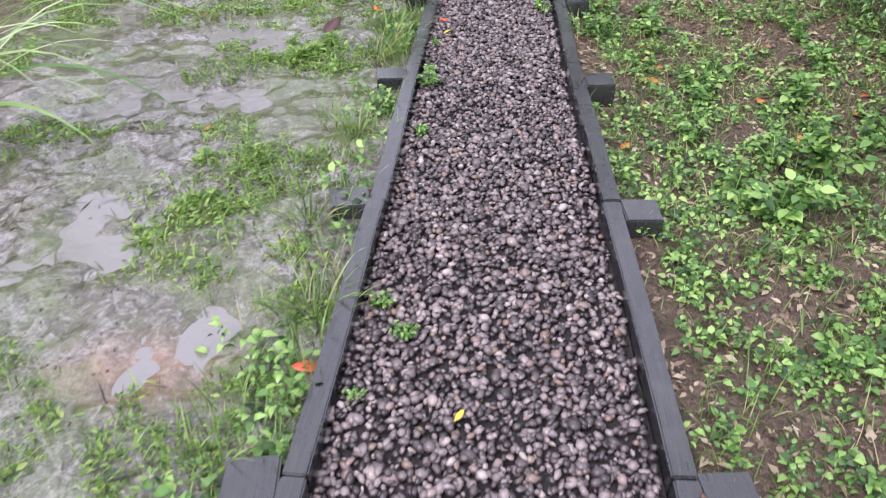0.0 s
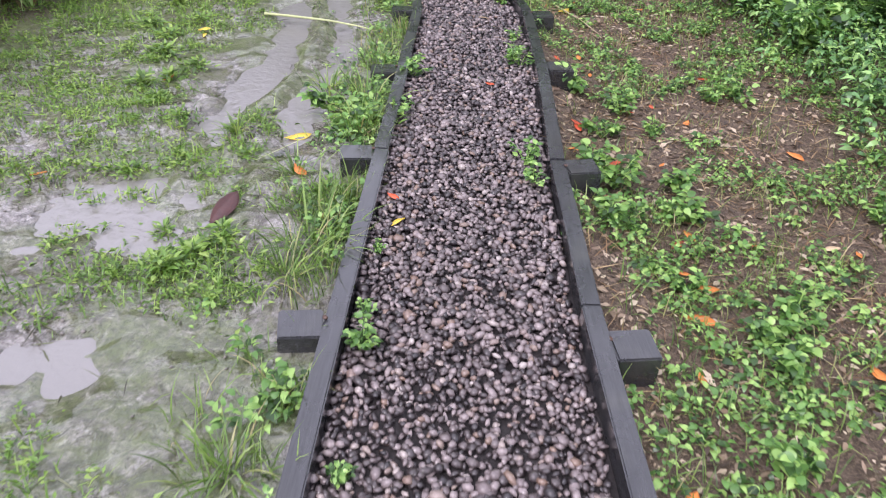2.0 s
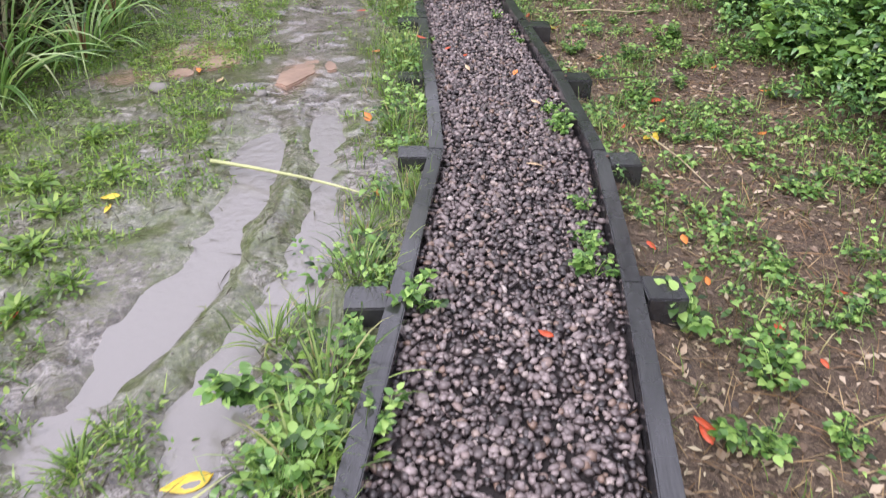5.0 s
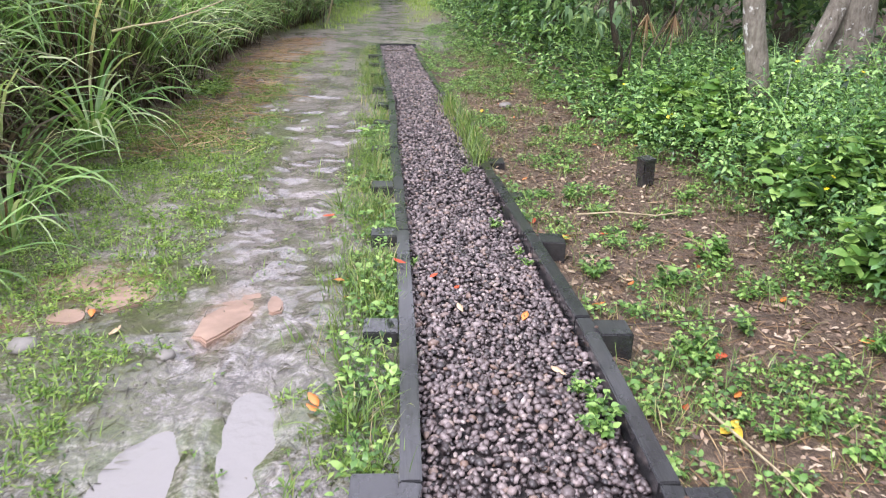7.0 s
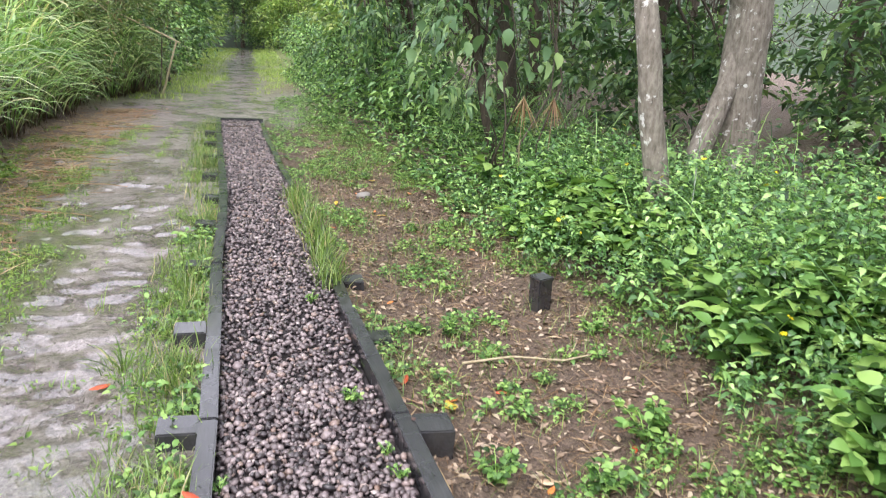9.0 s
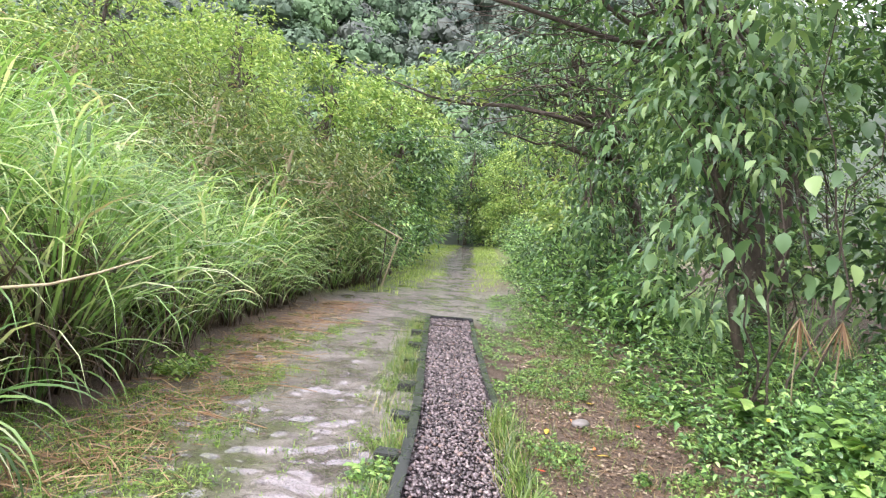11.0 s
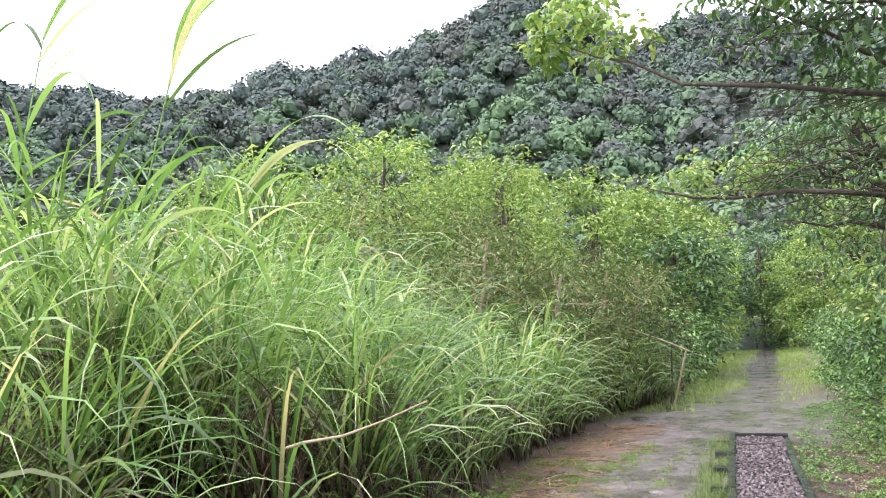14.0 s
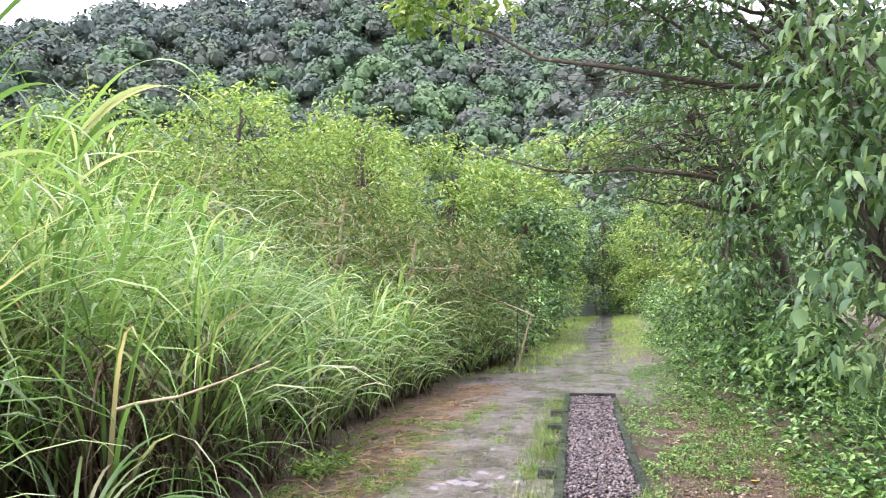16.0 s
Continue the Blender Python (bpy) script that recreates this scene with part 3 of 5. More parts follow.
QV = np.stack([pos - t1 * ls, pos - t2 * ls * rng.uniform(0.4, 0.9, (m, 1)), pos + t1 * ls * rng.uniform(0.7, 1.3, (m, 1)), pos + t2 * ls * rng.uniform(0.4, 0.9, (m, 1))], 1).reshape(-1, 3)
q0 = (np.arange(m) * 4)[:, None]
QF = np.concatenate([q0 + np.array([[0, 1, 2]]), q0 + np.array([[0, 2, 3]])], 1).reshape(-1, 3)
V, F = joined([(core.reshape(-1, 3), CF.reshape(-1, 3)), (QV, QF)])
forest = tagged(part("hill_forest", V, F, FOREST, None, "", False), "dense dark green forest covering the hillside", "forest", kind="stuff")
# nearer trees greener; distance haze is put into the tone of far ones
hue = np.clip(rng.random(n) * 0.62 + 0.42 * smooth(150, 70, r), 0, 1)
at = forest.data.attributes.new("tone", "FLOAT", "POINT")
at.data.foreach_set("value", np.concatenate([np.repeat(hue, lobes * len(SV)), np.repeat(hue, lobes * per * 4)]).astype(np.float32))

# ---- timber edging of the gravel path ----
RAIL, TOP = 0.068, 0.10


def timber(a, b, width, z0, z1):
    """A bevelled timber from a to b (inner top edge line), slightly uneven."""
    a, b = Vector(a), Vector(b)
    d = (b - a)
    L = d.length
    bm = bmesh.new()
    bmesh.ops.create_cube(bm, size=1.0)
    bmesh.ops.scale(bm, vec=(width, L, z1 - z0), verts=bm.verts)
    ends = [e for e in bm.edges if abs(e.verts[0].co.y - e.verts[1].co.y) > L * 0.5]
    bmesh.ops.subdivide_edges(bm, edges=ends, cuts=5, use_grid_fill=False)
    bmesh.ops.bevel(bm, geom=[e for e in bm.edges if e.calc_face_angle(0) > 1.0], offset=0.005, segments=2, affect="EDGES")
    for v in bm.verts:
        k = v.co.y * 3 + L * 7
        v.co.x += 0.0035 * math.sin(k) + random.uniform(-0.0008, 0.0008)
        v.co.z += 0.003 * math.sin(k * 1.3 + 1)
    V, F = from_bm(bm)
    ang = math.atan2(d.y, d.x) - math.pi / 2
    return V, F, Matrix.Translation(((a.x + b.x) / 2, (a.y + b.y) / 2, (z0 + z1) / 2)) @ Matrix.Rotation(ang, 4, "Z")


def post_mesh(name, w, d, z0, z1):
    bm = bmesh.new()
    bmesh.ops.create_cube(bm, size=1.0)
    bmesh.ops.scale(bm, vec=(w, d, z1 - z0), verts=bm.verts)
    bmesh.ops.bevel(bm, geom=bm.edges[:], offset=0.006, segments=2, affect="EDGES")
    V, F = from_bm(bm)
    V[:, 2] += (z0 + z1) / 2
    return mesh(name, V, F, TIMBER, False)


POST = post_mesh("post", 0.145, 0.14, -0.35, 0.0)
bm = bmesh.new()
bmesh.ops.create_cone(bm, cap_ends=True, segments=10, radius1=0.009, radius2=0.008, depth=0.006)
BV, BF = from_bm(bm)
BOLT_MESH = mesh("bolt", BV, BF, BOLT)


def edging(corners, side, posts, label):
    run = tagged(new("timber_edging"), label, "path edging", "path edgings")
    fn = line(corners)
    for (xa, ya), (xb, yb) in zip(corners[:-1], corners[1:]):
        off = side * RAIL / 2
        rise = random.uniform(-0.006, 0.004)
        V, F, m = timber((xa + off, ya + 0.003, 0), (xb + off, yb - 0.003, 0), RAIL, -0.16, TOP + rise - (0.03 if side > 0 and ya > 10 else 0))
        rail = part("rail", V, F, TIMBER, run, "", False)
        rail.matrix_local = m
    for y in posts:
        tilt = [random.uniform(-2.5, 2.5) for _ in range(3)]
        p = new("post", POST)
        p.parent = run
        p.matrix_local = pose(float(fn(y)) + side * (RAIL + 0.075), y, TOP - random.uniform(0.003, 0.012) - (0.13 if side > 0 and y > 11.5 else 0.07 if side > 0 and y > 10 else 0), tilt[0], tilt[1], tilt[2] + 3)
        if random.random() < 0.6:
            k = new("bolt", BOLT_MESH)
            k.parent = p
            k.matrix_local = pose(-side * 0.078, random.uniform(-0.03, 0.03), 0.012, 0, 0, 0)
    return run


edging(LEFT, -1, [0.05, 1.29, 2.58, 3.73, 4.92, 5.96, 7.1, 8.12, 9.24, 10.16, 11.2, 12.2, 13.13, 14.13, 15.2, 16.2, 17.2, 18.1], "wet black recycled-plastic timber rail with square posts along gravel")
edging(RIGHT, 1, [0.0, 1.2, 2.45, 3.62, 4.80, 6.03, 7.05, 8.12, 9.18, 10.2, 11.1, 12.0, 12.85, 13.6, 14.5, 15.3, 16.3, 17.2, 18.1], "wet black timber rail half sunk in soil beside the gravel")
V, F, m = timber((-0.70, 18.73, 0), (-0.02, 18.80, 0), RAIL, -0.16, TOP)
sill = part("end_board", V, F, TIMBER, None, "", False)
sill.matrix_world = m
tagged(sill, "black timber board closing the end of the gravel path", "board")

# ---- gravel ----
by = np.arange(-1.2, 18.7, 0.05)
bxs = np.linspace(0, 1, 15)
BX = xl(by)[:, None] * (1 - bxs) + xr(by)[:, None] * bxs
BYY = np.repeat(by[:, None], 15, 1)


def gravel_z(x, y):
    f = (x - xl(y)) / (xr(y) - xl(y))
    return 0.030 + (vnoise(x, y, 0.3, 4) - 0.5) * 0.03 + 0.012 * np.sin(np.clip(f, 0, 1) * np.pi) + 0.02 * smooth(10, 14, y) + 0.02 * smooth(0.75, 1.0, f) * smooth(10, 12, y)


V = np.stack([BX, BYY, gravel_z(BX, BYY) - 0.012], -1).reshape(-1, 3)
i, j = np.meshgrid(np.arange(len(by) - 1), np.arange(14), indexing="ij")
q = i * 15 + j
path = tagged(part("gravel_path", V, np.stack([q, q + 1, q + 16, q + 15], -1).reshape(-1, 4), BED), "narrow path of wet grey-brown gravel between black timbers", "path", kind="structure")

bm = bmesh.new()
bmesh.ops.create_icosphere(bm, subdivisions=1, radius=1.0)
ICO_V, ICO_F = from_bm(bm)
SHAPES = []
for k in range(9):
    w = ICO_V * (1 + rng.uniform(-0.22, 0.22, (len(ICO_V), 1)))
    SHAPES.append(w * np.array([1.0, rng.uniform(0.5, 0.9), rng.uniform(0.35, 0.65)]))


def turn(n):
    """Random turns that lay stones mostly flat."""
    a, t, b = rng.uniform(0, 6.28, n), rng.normal(0, 0.45, n), rng.uniform(0, 6.28, n)
    ca, sa, ct, st, cb, sb = np.cos(a), np.sin(a), np.cos(t), np.sin(t), np.cos(b), np.sin(b)
    o, z = np.ones(n), np.zeros(n)
    A = np.stack([ca, -sa, z, sa, ca, z, z, z, o], -1).reshape(n, 3, 3)
    B = np.stack([o, z, z, z, ct, -st, z, st, ct], -1).reshape(n, 3, 3)
    C = np.stack([cb, -sb, z, sb, cb, z, z, z, o], -1).reshape(n, 3, 3)
    return A @ B @ C


def stone_places(y0, y1, cell):
    cy = np.arange(y0, y1, cell)
    pts = []
    for y in cy:
        x0, x1 = float(xl(y)) + 0.012, float(xr(y)) - 0.012
        xs = np.arange(x0, x1, cell)
        pts.append(np.stack([xs, np.full(len(xs), y)], -1))
    p = np.concatenate(pts)
    p += rng.uniform(-0.55, 0.55, p.shape) * cell
    p[:, 0] = np.clip(p[:, 0], xl(p[:, 1]) + 0.006, xr(p[:, 1]) - 0.006)
    return p


def heap(p, s0, s1):
    n = len(p)
    size = rng.uniform(s0, s1, n) * np.where(rng.random(n) < 0.12, 1.35, 1.0)
    R = turn(n)
    z = gravel_z(p[:, 0], p[:, 1]) + rng.uniform(-0.006, 0.012, n)
    kind = rng.integers(0, len(SHAPES), n)
    S = np.stack(SHAPES)[kind] * size[:, None, None]
    V = np.einsum("nij,nkj->nki", R, S) + np.stack([p[:, 0], p[:, 1], z], -1)[:, None]
    F = (np.arange(n) * len(ICO_V))[:, None, None] + ICO_F[None]
    return V.reshape(-1, 3), F.reshape(-1, 3)


near_p, far_p = stone_places(-0.8, 9.6, 0.0205), stone_places(9.6, 18.68, 0.026)
pick = (near_p[:, 1] > 3.30) & (near_p[:, 1] < 3.50)
singles = near_p[pick][:290]
rest = np.concatenate([near_p[~pick], near_p[pick][290:]])
NV, NF = heap(rest, 0.010, 0.022)
FV, FF = heap(far_p, 0.013, 0.021)
V, F = joined([(NV, NF), (FV, FF)])
tagged(part("gravel_stones", V, F, STONE, path, "loose wet angular gravel stones"), kind="stuff")
STONE_MESHES = [mesh("stone", s, ICO_F, STONE_ONE) for s in SHAPES]
for p in singles:
    o = new("stone", random.choice(STONE_MESHES))
    o.parent = path
    s = random.uniform(0.0105, 0.0185)
    zz = float(gravel_z(p[0], p[1])) + random.uniform(-0.006, 0.01)
    o.matrix_local = pose(float(p[0]), float(p[1]), zz, random.gauss(0, 25), random.gauss(0, 25), random.uniform(0, 360)) @ Matrix.Scale(s, 4)

# ---- low plants ----
def tufts(x, y, per, len0, len1, w0, w1, mat, name, label, category, spread_r=0.03, droop=1.4, K=5):
    n = len(x) * per
    bx = np.repeat(x, per) + rng.normal(0, spread_r, n)
    by_ = np.repeat(y, per) + rng.normal(0, spread_r, n)
    V, F = blades(on_ground(bx, by_, -0.01), rng.uniform(0, 6.28, n), rng.uniform(len0, len1, n), rng.uniform(w0, w1, n), rng.uniform(0.7, 1.5, n), rng.uniform(0.2, droop, n), K)
    return tagged(part(name, V, F, mat), label, category, kind="stuff")


def rosettes(x, y, per, l0, l1, mat, name, label, category, height=0.05, r=0.03, wide=0.55, lift=None, oval=False):
    n = len(x) * per
    az = rng.uniform(0, 6.28, n)
    out_r = np.abs(rng.normal(0, r, n))
    bx, by_ = np.repeat(x, per) + out_r * np.cos(az), np.repeat(y, per) + out_r * np.sin(az)
    base = on_ground(bx, by_)
    if lift is not None:
        base[:, 2] = lift
    rise = np.repeat(rng.uniform(0.4, 1.6, len(x)), per) * height
    base[:, 2] += rise * rng.uniform(0.15, 1.0, n) * np.exp(-out_r / (r * 2.5)) + 0.006
    L = rng.uniform(l0, l1, n) * np.repeat(rng.uniform(0.7, 1.25, len(x)), per)
    V, F = leaves(base, az + rng.normal(0, 0.5, n), rng.uniform(-0.15, 0.75, n), L, L * wide * rng.uniform(0.8, 1.2, n), oval=oval)
    return V, F


outside_l = lambda x, y: x < xl(y) - RAIL - 0.01
outside_r = lambda x, y: (x > xr(y) + RAIL + 0.01) & ((y < 18.8) | (x > 0.1))

POSTS_L = np.array([0.05, 1.29, 2.58, 3.73, 4.92, 5.96, 7.1, 8.12, 9.24, 10.16])


def off_posts(x, y):
    near = np.min(np.abs(y[:, None] - POSTS_L[None] + 0.06), 1)
    return np.where((near < 0.13) & (x > xl(y) - 0.26), 0.1, 1.0)


# grass along the timber on the muddy side
x, y = spread(15000, -0.9, 0.3, 0.0, 18.5, lambda x, y: outside_l(x, y) * np.exp(-((xl(y) - RAIL - x) / 0.21) ** 2) * np.clip(0.25 + smooth(0.4, 0.62, vnoise(x, y, 0.55, 1)), 0, 1) * off_posts(x, y))
tufts(x, y, 9, 0.06, 0.19, 0.003, 0.007, GRASS, "verge_grass", "rough green grass growing against the black timber", "grass")
x, y = spread(4500, -0.9, 0.3, 0.0, 12, lambda x, y: outside_l(x, y) * np.exp(-((xl(y) - RAIL - x) / 0.2) ** 2) * smooth(0.3, 0.55, vnoise(x, y, 0.5, 9)) * off_posts(x, y))
V, F = rosettes(x, y, 13, 0.018, 0.048, HERB, "", "", "", 0.08, 0.035, oval=True)
tagged(part("verge_herbs", V, F, HERB), "small-leaved green weeds along the muddy verge", "weeds", kind="stuff")


# weeds on the mud
def mud_chance(x, y):
    track = np.exp(-((x - rut_a(y)) / 0.22) ** 2) + np.exp(-((x - rut_b(y)) / 0.2) ** 2)
    far_left = smooth(-0.75, -1.3, x)
    amount = np.where(y < 4.6, 0.24, np.where(y < 8.4, 0.30 + 0.55 * far_left, 0.2 + (0.3 + 0.6 * smooth(-0.7, -1.0, x)) * smooth(14.5, 11.5, y)))
    return outside_l(x, y) * (x > grass_edge(y) - 0.6) * smooth(0.68 - amount * 0.5, 0.73 - amount * 0.5, vnoise(x, y, 0.26, 6)) * np.clip(1 - track * smooth(4.8, 5.4, y), 0.04, 1) * (ground_z(x, y) > -0.014)


x, y = spread(19000, -2.7, 0.2, 0.5, 18, mud_chance)
for cx, cy, cr, cn in ((-0.72, 4.12, 0.13, 90), (-0.55, 3.95, 0.08, 30), (-0.95, 2.55, 0.14, 90), (-0.75, 2.95, 0.1, 60), (-0.9, 5.0, 0.08, 40), (-0.6, 5.35, 0.07, 30)):
    x, y = np.concatenate([x, rng.normal(cx, cr, cn)]), np.concatenate([y, rng.normal(cy, cr, cn)])
V, F = rosettes(x, y, 7, 0.012, 0.034, MOSSY, "", "", "", 0.022, 0.022, 0.42)
tagged(part("mud_weeds", V, F, MOSSY), "bright yellow-green creeping weeds on wet mud", "weeds", kind="stuff")
tufts(x[::2], y[::2], 7, 0.03, 0.09, 0.004, 0.008, MOSSY, "mud_grass", "short sparse grass on wet mud", "grass", 0.035, 1.6, 4)


# herbs on the leaf-strewn side
def soil_chance(x, y):
    thick = 0.92 * smooth(5.4, 3.6, y) + 0.44 * smooth(3.6, 5.4, y) * smooth(10.5, 8.5, y) + 0.30 * smooth(8.5, 10.5, y)
    thick = thick + 0.35 * smooth(-0.5, 0.1, x - bank_edge(y)) + 0.4 * smooth(13, 15.5, y)
    return outside_r(x, y) * (x < bank_edge(y) + 0.3) * smooth(0.72 - thick * 0.62, 0.84 - thick * 0.62, vnoise(x, y, 0.30, 8))


x, y = spread(12000, -0.2, 3.2, 0.2, 23.5, soil_chance)
V, F = rosettes(x, y, 15, 0.014, 0.038, HERB, "", "", "", 0.06, 0.032, 0.62, oval=True)
tagged(part("ground_herbs", V, F, HERB), "green small-leaved herbs covering damp soil", "weeds", kind="stuff")
x, y = spread(7000, 0.6, 3.2, 0.2, 18.5, lambda x, y: np.clip(soil_chance(x, y) + 0.2 * outside_r(x, y), 0, 1))
tufts(x, y, 5, 0.05, 0.16, 0.003, 0.006, GRASS, "soil_grass", "thin green grass among herbs on brown soil", "grass", 0.04, 1.9, 4)
x, y = spread(11000, 0.7, 2.6, 3.5, 18, lambda x, y: outside_r(x, y) * 0.8 * (x < bank_edge(y)))
n = len(x)
V, F = blades(on_ground(x, y, 0.006), rng.uniform(0, 6.28, n), rng.uniform(0.05, 0.22, n), rng.uniform(0.002, 0.006, n), rng.uniform(-0.05, 0.25, n), rng.uniform(0, 0.4, n), 4)
tagged(part("dead_grass_litter", V, F, STRAW), "dry straw and twigs lying on the soil", "litter", kind="stuff")
x, y = spread(8000, -3.0, -1.2, 11.0, 20, lambda x, y: np.exp(-((x - grass_edge(y) - 0.45) / 0.34) ** 2))
n = len(x)
V, F = blades(on_ground(x, y, 0.018), rng.uniform(0, 6.28, n), rng.uniform(0.1, 0.4, n), rng.uniform(0.006, 0.014, n), rng.uniform(-0.05, 0.2, n), rng.uniform(0, 0.3, n), 4)
tagged(part("fallen_straw", V, F, STRAW), "reddish dry straw fallen along the edge of the track", "litter", kind="stuff")

# bright grass tuft over the sunken timber
tx = rng.normal(-0.01, 0.045, 900)
ty = rng.uniform(10.8, 13.3, 900)
bp = np.stack([xr(ty) + tx, ty, np.full(900, 0.04)], -1)
V, F = blades(bp, rng.uniform(0, 6.28, 900), rng.uniform(0.10, 0.28, 900), rng.uniform(0.005, 0.010, 900), rng.uniform(0.9, 1.5, 900), rng.uniform(0.2, 1.4, 900), 5)
tagged(part("grass_tuft", V, F, GRASS), "bright green grass tuft growing over the sunken timber", "grass")

# verge lawn far along the track
far_mid = line([(-0.95, 18), (-0.95, 28), (-1.2, 31), (-1.75, 40), (-2.9, 63)])
x, y = spread(12000, -5.5, 2.2, 20, 62, lambda x, y: (x > grass_edge(y) - 0.3) * (x < bank_edge(y) + 0.4) * np.clip(smooth(22, 27, y + 1.6 * (far_mid(y) - x)) * smooth(0.4, 0.75, np.abs(x - far_mid(y)) + 0.5 * (vnoise(x, y, 0.5, 44) - 0.5)) * (0.35 + 0.65 * smooth(0.3, 0.6, vnoise(x, y, 0.9, 45))), 0, 1))
tufts(x, y, 5, 0.06, 0.18, 0.010, 0.020, LAWN, "track_grass", "bright short grass beside the far track", "grass", 0.06, 1.2, 4)


def weed_plant(x, y, z, size, count=16):
    """A single leafy weed: stalks and rounded leaves in pairs."""
    plant = tagged(new("weed_plant"), "bright green leafy weed sprouting at the gravel's edge", "weed", "weeds at the path edge")
    stems, lv = [], []
    for k in range(max(7, count // 3)):
        a = random.uniform(0, 6.28)
        out_r = random.uniform(0.1, 0.75) * size
        tip = np.array([math.cos(a) * out_r, math.sin(a) * out_r, random.uniform(0.35, 0.85) * size])
        stems.append(tube(bent((0, 0, -0.01), tip, 4, -0.15 * size), [0.003, 0.0026, 0.002, 0.0014], 5))
        for s in (0.45, 0.65, 0.85, 1.0):
            for g in (-1, 0, 1):
                c = tip * s + np.array([random.gauss(0, 0.06), random.gauss(0, 0.06), random.gauss(0, 0.04)]) * size
                lv.append((*c, a + g * random.uniform(0.6, 1.6), random.uniform(-0.2, 0.6), size * random.uniform(0.16, 0.30)))
    V, F = joined(stems)
    part("stem", V, F, HERB, plant)
    lv = np.array(lv)
    V, F = broad(lv[:, :3], lv[:, 3], lv[:, 4], lv[:, 5], lv[:, 5] * 0.7)
    part("foliage", V, F, HERB, plant)
    plant.matrix_world = pose(x, y, z, 0, 0, random.uniform(0, 360))
    return plant


WEEDS = [(-0.03, 3.67, 0.11), (-0.08, 3.14, 0.08), (0.70, 4.92, 0.12), (0.86, 6.35, 0.11), (0.19, 5.96, 0.15), (0.13, 5.46, 0.12), (0.71, 4.74, 0.10), (0.90, 6.68, 0.09),
         (0.90, 7.45, 0.12), (0.88, 7.70, 0.08), (0.86, 6.18, 0.13), (0.03, 5.80, 0.13), (0.93, 7.58, 0.12), (0.82, 8.92, 0.06), (0.79, 9.06, 0.05), (0.22, 8.9, 0.06), (0.69, 9.46, 0.09),
         (-0.20, 2.0, 0.07), (-0.12, 1.84, 0.07), (-0.26, 1.58, 0.05), (-0.02, 3.84, 0.07), (0.02, 4.2, 0.05), (0.55, 10.6, 0.07), (0.15, 9.6, 0.05)]
for x0, y0, s0 in WEEDS:
    inside = xl(y0) < x0 < xr(y0)
    z0 = float(gravel_z(np.array(x0), np.array(y0))) if inside else float(ground_z(np.array(x0), np.array(y0)))
    weed_plant(x0, y0, z0, s0)
for x0, y0, s0 in [(1.12, 4.85, 0.2), (1.18, 6.0, 0.2), (-0.25, 5.55, 0.2), (-0.1, 5.25, 0.16), (1.4, 2.6, 0.22), (1.75, 2.9, 0.24), (1.9, 3.6, 0.2), (1.25, 3.2, 0.16), (1.55, 3.9, 0.16), (1.6, 8.9, 0.16), (1.9, 9.2, 0.2), (1.2, 9.0, 0.14)] + [(random.uniform(0.95, 2.6), random.uniform(1.4, 6.6), random.uniform(0.09, 0.18)) for _ in range(34)] + [(random.uniform(1.25, 2.5), random.uniform(6.6, 11), random.uniform(0.07, 0.14)) for _ in range(16)]:
    p = weed_plant(x0, y0, float(ground_z(np.array(x0), np.array(y0))), s0, 28)
    tagged(p, "leafy green weed standing on damp soil", "weed", "weeds on the soil")


def mud_clump(x, y, size, grassy):
    """A lush low weed or grass clump on the mud."""
    c = tagged(new("mud_plant"), "lush bright grass tuft growing on wet mud" if grassy else "bright yellow-green leafy weed on wet mud", "weed", "weeds on the mud")
    n = 46 if grassy else 80
    az = rng.uniform(0, 6.28, n)
    o = np.abs(rng.normal(0, 0.45 * size, n))
    b = np.stack([o * np.cos(az), o * np.sin(az), np.zeros(n)], -1)
    if grassy:
        V, F = blades(b - np.array([0, 0, 0.012]), az, rng.uniform(0.8, 1.9, n) * size, rng.uniform(0.005, 0.010, n), rng.uniform(0.7, 1.4, n), rng.uniform(0.6, 2.0, n), 6)
        part("foliage", V, F, GRASS, c)
    else:
        b[:, 2] = rng.uniform(0.0, 0.45, n) * size * np.exp(-o / size)
        V, F = broad(b, az + rng.normal(0, 0.5, n), rng.uniform(0.0, 0.9, n), rng.uniform(0.25, 0.5, n) * size, rng.uniform(0.10, 0.18, n) * size)
        part("foliage", V, F, MOSSY, c)
        V, F = joined([tube([(0, 0, -0.015), b[k] * 0.5 + np.array([0, 0, 0.005]), b[k] + np.array([0, 0, 0.004])], [0.003, 0.0025, 0.0015], 4) for k in range(0, n, 9)])
        part("stem", V, F, MOSSY, c)
    c.matrix_world = pose(x, y, float(ground_z(np.array(x), np.array(y))), 0, 0, 0)


for x0, y0, s0, g0 in [(-1.01, 2.97, 0.09, 0), (-1.02, 2.62, 0.10, 0), (-0.93, 2.7, 0.08, 0), (-0.58, 4.33, 0.10, 0), (-1.15, 2.44, 0.08, 0), (-0.50, 2.48, 0.12, 1), (-0.43, 1.97, 0.13, 1), (-0.36, 3.2, 0.12, 1), (-0.67, 4.21, 0.13, 0), (-0.76, 4.12, 0.11, 0), (-0.58, 4.28, 0.10, 0),
